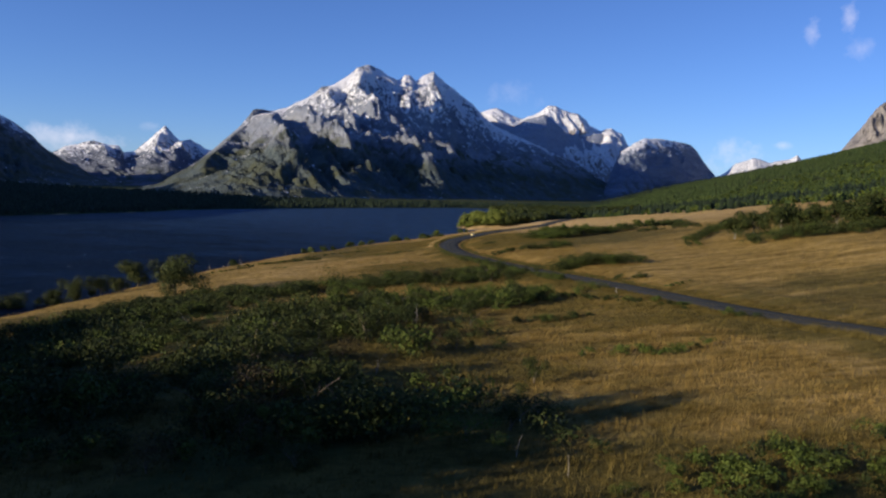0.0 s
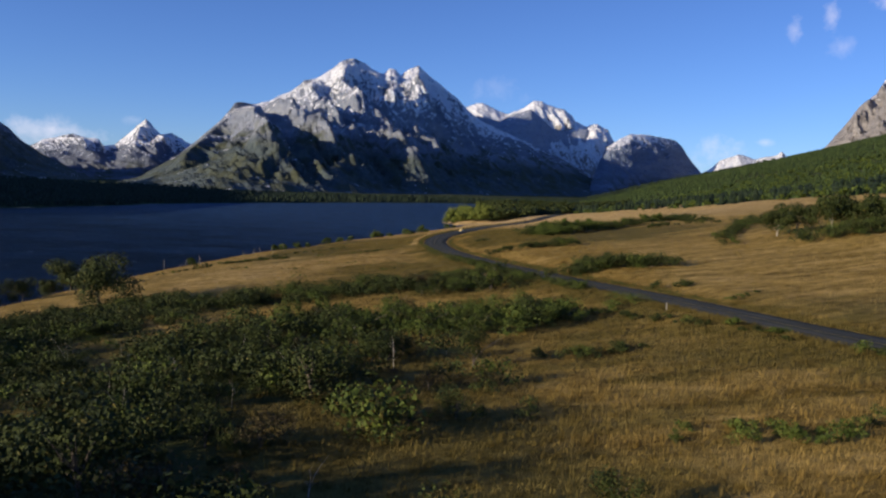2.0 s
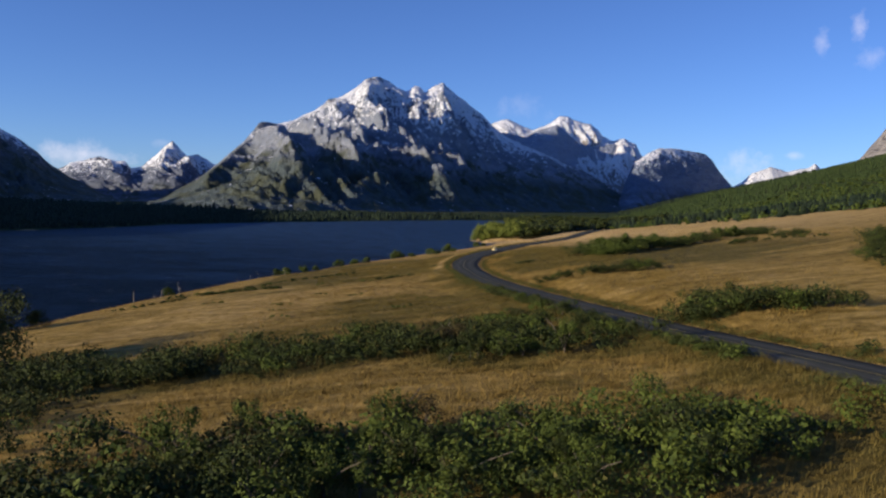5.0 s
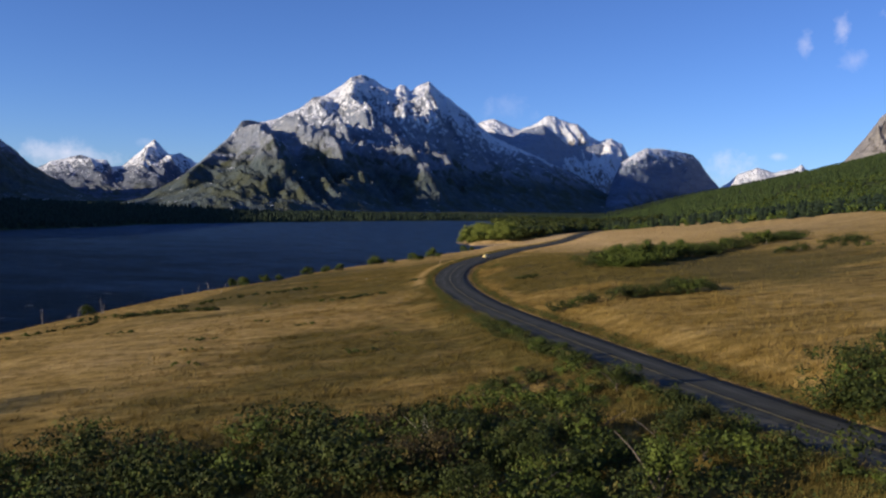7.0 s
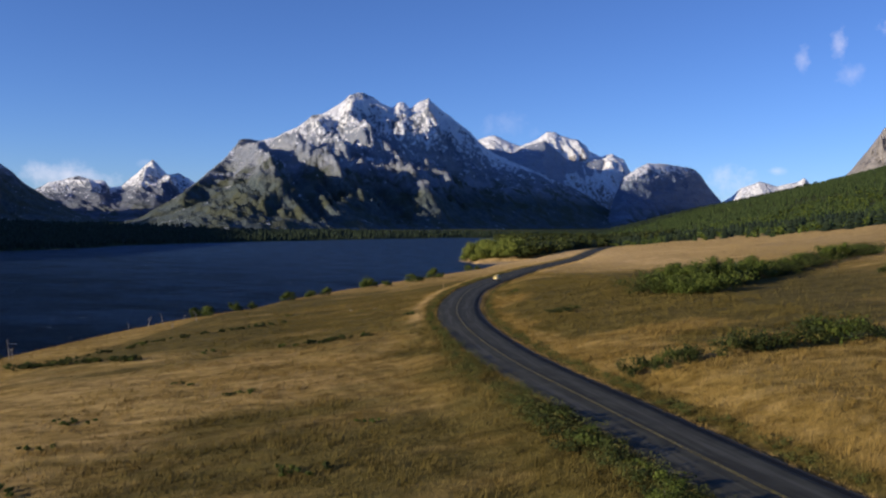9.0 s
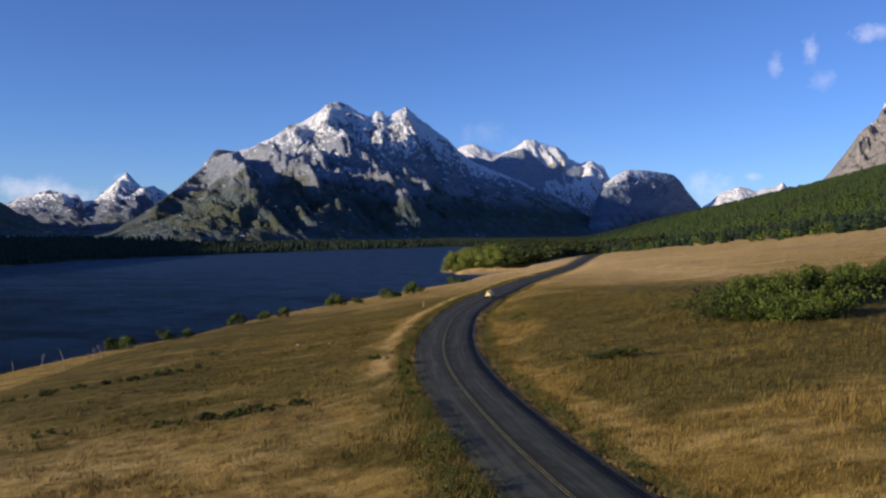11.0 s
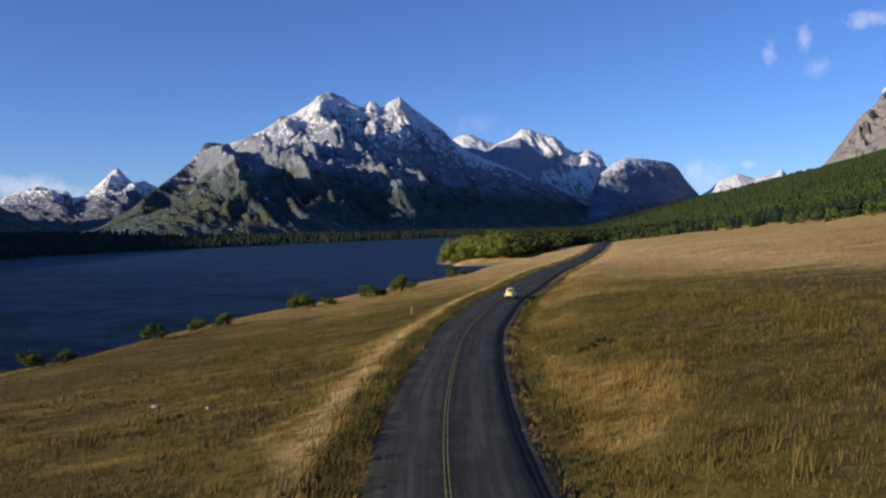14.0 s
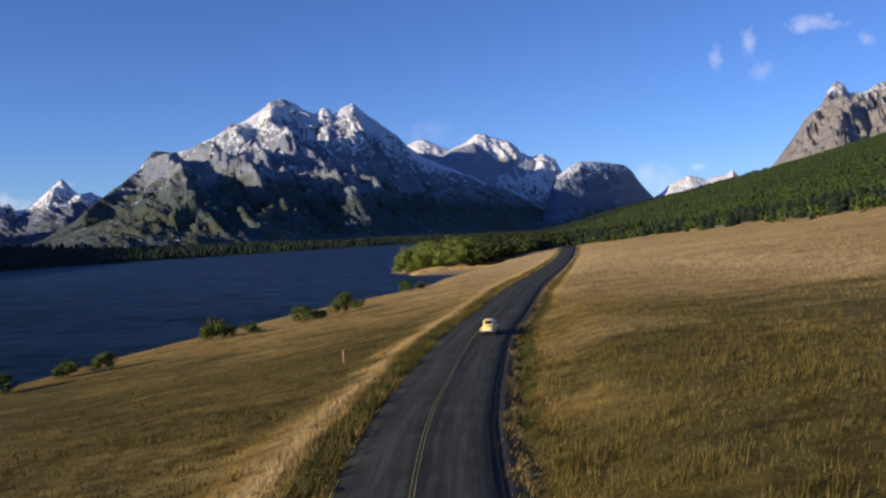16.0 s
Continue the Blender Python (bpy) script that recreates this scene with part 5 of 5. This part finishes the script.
def marker_post(tall, half, material, label):
    """A squared post with a pointed cap."""
    post = new("marker_post")
    bm = bmesh.new()
    bmesh.ops.create_cube(bm, size=1.0, matrix=Matrix.Translation((0, 0, tall / 2 - 0.2)) @ Matrix.Diagonal((2 * half, 2 * half, tall + 0.4, 1)))
    bmesh.ops.bevel(bm, geom=bm.edges[:], offset=0.2 * half, segments=2, affect="EDGES")
    part("shaft", bm, material, post)
    bm = bmesh.new()
    bmesh.ops.create_cone(bm, cap_ends=True, segments=4, radius1=1.6 * half, radius2=0.01, depth=1.3 * half, matrix=Matrix.Translation((0, 0, tall + 0.6 * half)) @ Matrix.Rotation(radians(45), 4, "Z"))
    part("cap", bm, material, post)
    return tagged(post, label, "post")


put(marker_post(1.3, 0.06, M_POST, "pale wooden marker post standing in dry grass"), -3.0, 374.5, 10)
put(marker_post(0.8, 0.038, plain("white post paint", (0.50, 0.48, 0.43), 0.6, vary=0.2), "short white marker post beside the road verge"), 26.4, 125.4, 20)

# A small sign where the road enters the woods.
sign = new("road_sign")
bm = bmesh.new()
bmesh.ops.create_cube(bm, size=1.0, matrix=Matrix.Translation((0, 0, 0.9)) @ Matrix.Diagonal((0.09, 0.09, 2.0, 1)))
bmesh.ops.bevel(bm, geom=bm.edges[:], offset=0.01, segments=1, affect="EDGES")
part("post", bm, M_POST, sign)
bm = bmesh.new()
bmesh.ops.create_cube(bm, size=1.0, matrix=Matrix.Translation((0, -0.07, 1.75)) @ Matrix.Diagonal((0.9, 0.04, 0.7, 1)))
bmesh.ops.bevel(bm, geom=bm.edges[:], offset=0.012, segments=2, affect="EDGES")
part("panel", bm, plain("brown sign paint", (0.10, 0.055, 0.03), 0.5), sign)
put(tagged(sign, "small brown sign on a wooden post by the road", "sign"), 146, 922, -15)

# ---- the yellow car ----
M_CAR = plain("yellow car paint", (0.82, 0.66, 0.25), 0.3, 0, 0.5, vary=0.06)
M_CHROME = plain("chrome", (0.75, 0.75, 0.75), 0.15, 1.0, 0.5, vary=0.05)
M_TYRE = plain("black rubber", (0.018, 0.018, 0.018), 0.8)
M_TRIM = plain("black trim", (0.02, 0.02, 0.022), 0.5)
M_RED = plain("red lamp glass", (0.35, 0.015, 0.012), 0.2)
M_PLATE = plain("white plate", (0.7, 0.7, 0.68), 0.5)
M_PANE = plain("dark window glass", (0.012, 0.015, 0.018), 0.06, 0, 0.6, vary=0.1)
M_LENS = plain("lamp glass", (0.6, 0.6, 0.58), 0.1)


def loft(sections, sides=20, power=2.6):
    """A closed shell through rounded sections: (along, half width, low, high, shoulder)."""
    rings = []
    for y, half, low, high, top in sections:
        t = np.linspace(0, 2 * np.pi, sides, endpoint=False)
        c, s_ = np.cos(t), np.sin(t)
        x = np.sign(c) * np.abs(c) ** (2 / power) * half
        z = np.sign(s_) * np.abs(s_) ** (2 / power)
        x = x * np.where(z > 0, 1 - (1 - top) * z.clip(0) ** 1.5, 1)
        rings.append(np.stack([x, np.full(sides, y), (low + high) / 2 + z * (high - low) / 2], 1))
    bm = bmesh.new()
    vs = [[bm.verts.new(p) for p in ring] for ring in rings]
    for a, b in zip(vs[:-1], vs[1:]):
        for k in range(sides):
            bm.faces.new((a[k], a[(k + 1) % sides], b[(k + 1) % sides], b[k]))
    bm.faces.new(vs[0][::-1])
    bm.faces.new(vs[-1])
    bmesh.ops.recalc_face_normals(bm, faces=bm.faces[:])
    for f in bm.faces:
        f.smooth = len(f.verts) == 4
    return bm


def ball(centre, radii, segments=16):
    bm = bmesh.new()
    bmesh.ops.create_uvsphere(bm, u_segments=segments, v_segments=segments // 2 + 2, radius=1.0, matrix=Matrix.Translation(centre) @ Matrix.Diagonal((*radii, 1)))
    for f in bm.faces:
        f.smooth = True
    return bm


def slab(corners, thick):
    """A bevelled plate with four corners, thickened along its normal."""
    c = [Vector(p) for p in corners]
    n = (c[1] - c[0]).cross(c[2] - c[0]).normalized() * thick
    bm = bmesh.new()
    lo, hi = [bm.verts.new(p - n) for p in c], [bm.verts.new(p + n) for p in c]
    bm.faces.new(lo[::-1])
    bm.faces.new(hi)
    for k in range(4):
        bm.faces.new((lo[k], lo[(k + 1) % 4], hi[(k + 1) % 4], hi[k]))
    bmesh.ops.recalc_face_normals(bm, faces=bm.faces[:])
    bmesh.ops.bevel(bm, geom=bm.edges[:], offset=thick * 0.5, segments=2, affect="EDGES")
    return bm


def ring(radius, tube_r, centre, segments=28, around=10):
    """A torus whose axle lies across the car."""
    bm = bmesh.new()
    vs = [[bm.verts.new((centre[0] + tube_r * 1.1 * math.sin(b), centre[1] + math.cos(a) * (radius + tube_r * math.cos(b)), centre[2] + math.sin(a) * (radius + tube_r * math.cos(b))))
           for b in [2 * math.pi * j / around for j in range(around)]] for a in [2 * math.pi * i / segments for i in range(segments)]]
    for i in range(segments):
        for j in range(around):
            f = bm.faces.new((vs[i][j], vs[(i + 1) % segments][j], vs[(i + 1) % segments][(j + 1) % around], vs[i][(j + 1) % around]))
            f.smooth = True
    return bm


def beetle_car():
    """A small rounded car, 4.07 m long, its nose along +y."""
    car = new("car")
    body = part("body", loft([(-2.02, 0.30, 0.42, 0.62, 0.8), (-1.92, 0.48, 0.34, 0.86, 0.8), (-1.6, 0.58, 0.30, 1.02, 0.75), (-1.1, 0.66, 0.26, 1.10, 0.82), (-0.4, 0.70, 0.25, 0.98, 0.95), (0.4, 0.70, 0.25, 0.96, 0.95),
                              (0.9, 0.66, 0.26, 0.98, 0.85), (1.35, 0.58, 0.30, 0.93, 0.75), (1.75, 0.46, 0.36, 0.78, 0.7), (1.95, 0.30, 0.42, 0.62, 0.7)]), M_CAR, car)
    part("roof", loft([(-1.45, 0.42, 0.85, 1.04, 0.75), (-1.05, 0.57, 0.85, 1.32, 0.72), (-0.6, 0.63, 0.85, 1.47, 0.72), (-0.1, 0.655, 0.85, 1.50, 0.73), (0.35, 0.65, 0.85, 1.46, 0.74), (0.62, 0.62, 0.85, 1.32, 0.78), (0.88, 0.56, 0.85, 0.98, 0.85)]), M_CAR, car)
    for sx in (-1, 1):
        for y, r_y in ((-1.28, 0.50), (1.22, 0.50)):
            part("fender", ball((sx * 0.60, y, 0.50), (0.19, r_y, 0.30)), M_CAR, car)
            wheel = new("wheel", mesh_from("wheel", *tube([(sx * 0.57, y, 0.32), (sx * 0.70, y, 0.32)], [0.22, 0.22], 20), M_TRIM))
            wheel.parent = car
            part("tyre", ring(0.255, 0.075, (sx * 0.655, y, 0.325)), M_TYRE, wheel)
            part("hubcap", ball((sx * 0.70, y, 0.325), (0.035, 0.14, 0.14)), M_CHROME, wheel, "chrome hubcap")
        part("running_board", slab([(sx * 0.60, -0.80, 0.30), (sx * 0.77, -0.80, 0.30), (sx * 0.77, 0.74, 0.30), (sx * 0.60, 0.74, 0.30)], 0.025), M_TRIM, car)
        part("side_window", slab([(sx * 0.655, -0.62, 1.02), (sx * 0.66, 0.50, 1.02), (sx * 0.585, 0.30, 1.32), (sx * 0.555, -0.55, 1.33)], 0.012), M_PANE, car)
        part("quarter_window", slab([(sx * 0.615, -1.12, 1.04), (sx * 0.655, -0.70, 1.02), (sx * 0.56, -0.64, 1.31), (sx * 0.535, -0.92, 1.24)], 0.012), M_PANE, car)
        part("tail_lamp", ball((sx * 0.60, -1.76, 0.60), (0.065, 0.06, 0.10)), M_RED, car, "red tail lamp")
        lamp = part("headlamp", ball((sx * 0.58, 1.62, 0.62), (0.10, 0.07, 0.11)), M_LENS, car, "round glass headlamp")
        part("rim", ring(0.09, 0.014, (0, 0, 0)), M_CHROME, lamp).matrix_basis = pose(sx * 0.58, 1.64, 0.62, 0, 0, 90)
    part("rear_window", slab([(-0.36, -1.345, 1.10), (0.36, -1.345, 1.10), (0.31, -1.02, 1.335), (-0.31, -1.02, 1.335)], 0.012), M_PANE, car)
    part("windscreen", slab([(-0.46, 0.80, 1.04), (0.46, 0.80, 1.04), (0.40, 0.575, 1.36), (-0.40, 0.575, 1.36)], 0.012), M_PANE, car)
    for y in (-2.08, 2.02):
        bm = loft([(-0.70, 0.045, 0.37, 0.49, 1), (-0.66, 0.05, 0.36, 0.50, 1), (0.66, 0.05, 0.36, 0.50, 1), (0.70, 0.045, 0.37, 0.49, 1)], 12)
        bmesh.ops.transform(bm, matrix=Matrix.Translation((0, y, 0)) @ Matrix.Rotation(radians(90), 4, "Z"), verts=bm.verts[:])
        part("bumper", bm, M_CHROME, car, "chrome bumper")
    part("engine_lid", loft([(-1.99, 0.27, 0.55, 0.70, 0.8), (-1.90, 0.33, 0.60, 0.885, 0.8), (-1.66, 0.36, 0.72, 1.02, 0.8), (-1.42, 0.33, 0.80, 1.085, 0.8)], 16), M_CAR, car)
    part("number_plate", slab([(-0.17, -1.995, 0.60), (0.17, -1.995, 0.60), (0.17, -1.965, 0.74), (-0.17, -1.965, 0.74)], 0.008), M_PLATE, car, "plain white plate")
    return tagged(car, "small rounded yellow car driving away on the road", "car")


k = int(np.hypot(ROAD[:, 0] - 10.5, ROAD[:, 1] - 377).argmin())
spot = ROAD[k] + ROAD_RIGHT[k] * 1.0
slope = math.degrees(math.atan2(road_z[k + 2] - road_z[k - 2], 4.0))
beetle_car().matrix_basis = pose(spot[0], spot[1], road_z[k] + 0.05 - 0.018 * 1.0 + 0.004, slope, 0, math.degrees(math.atan2(-way[k, 0], way[k, 1])))
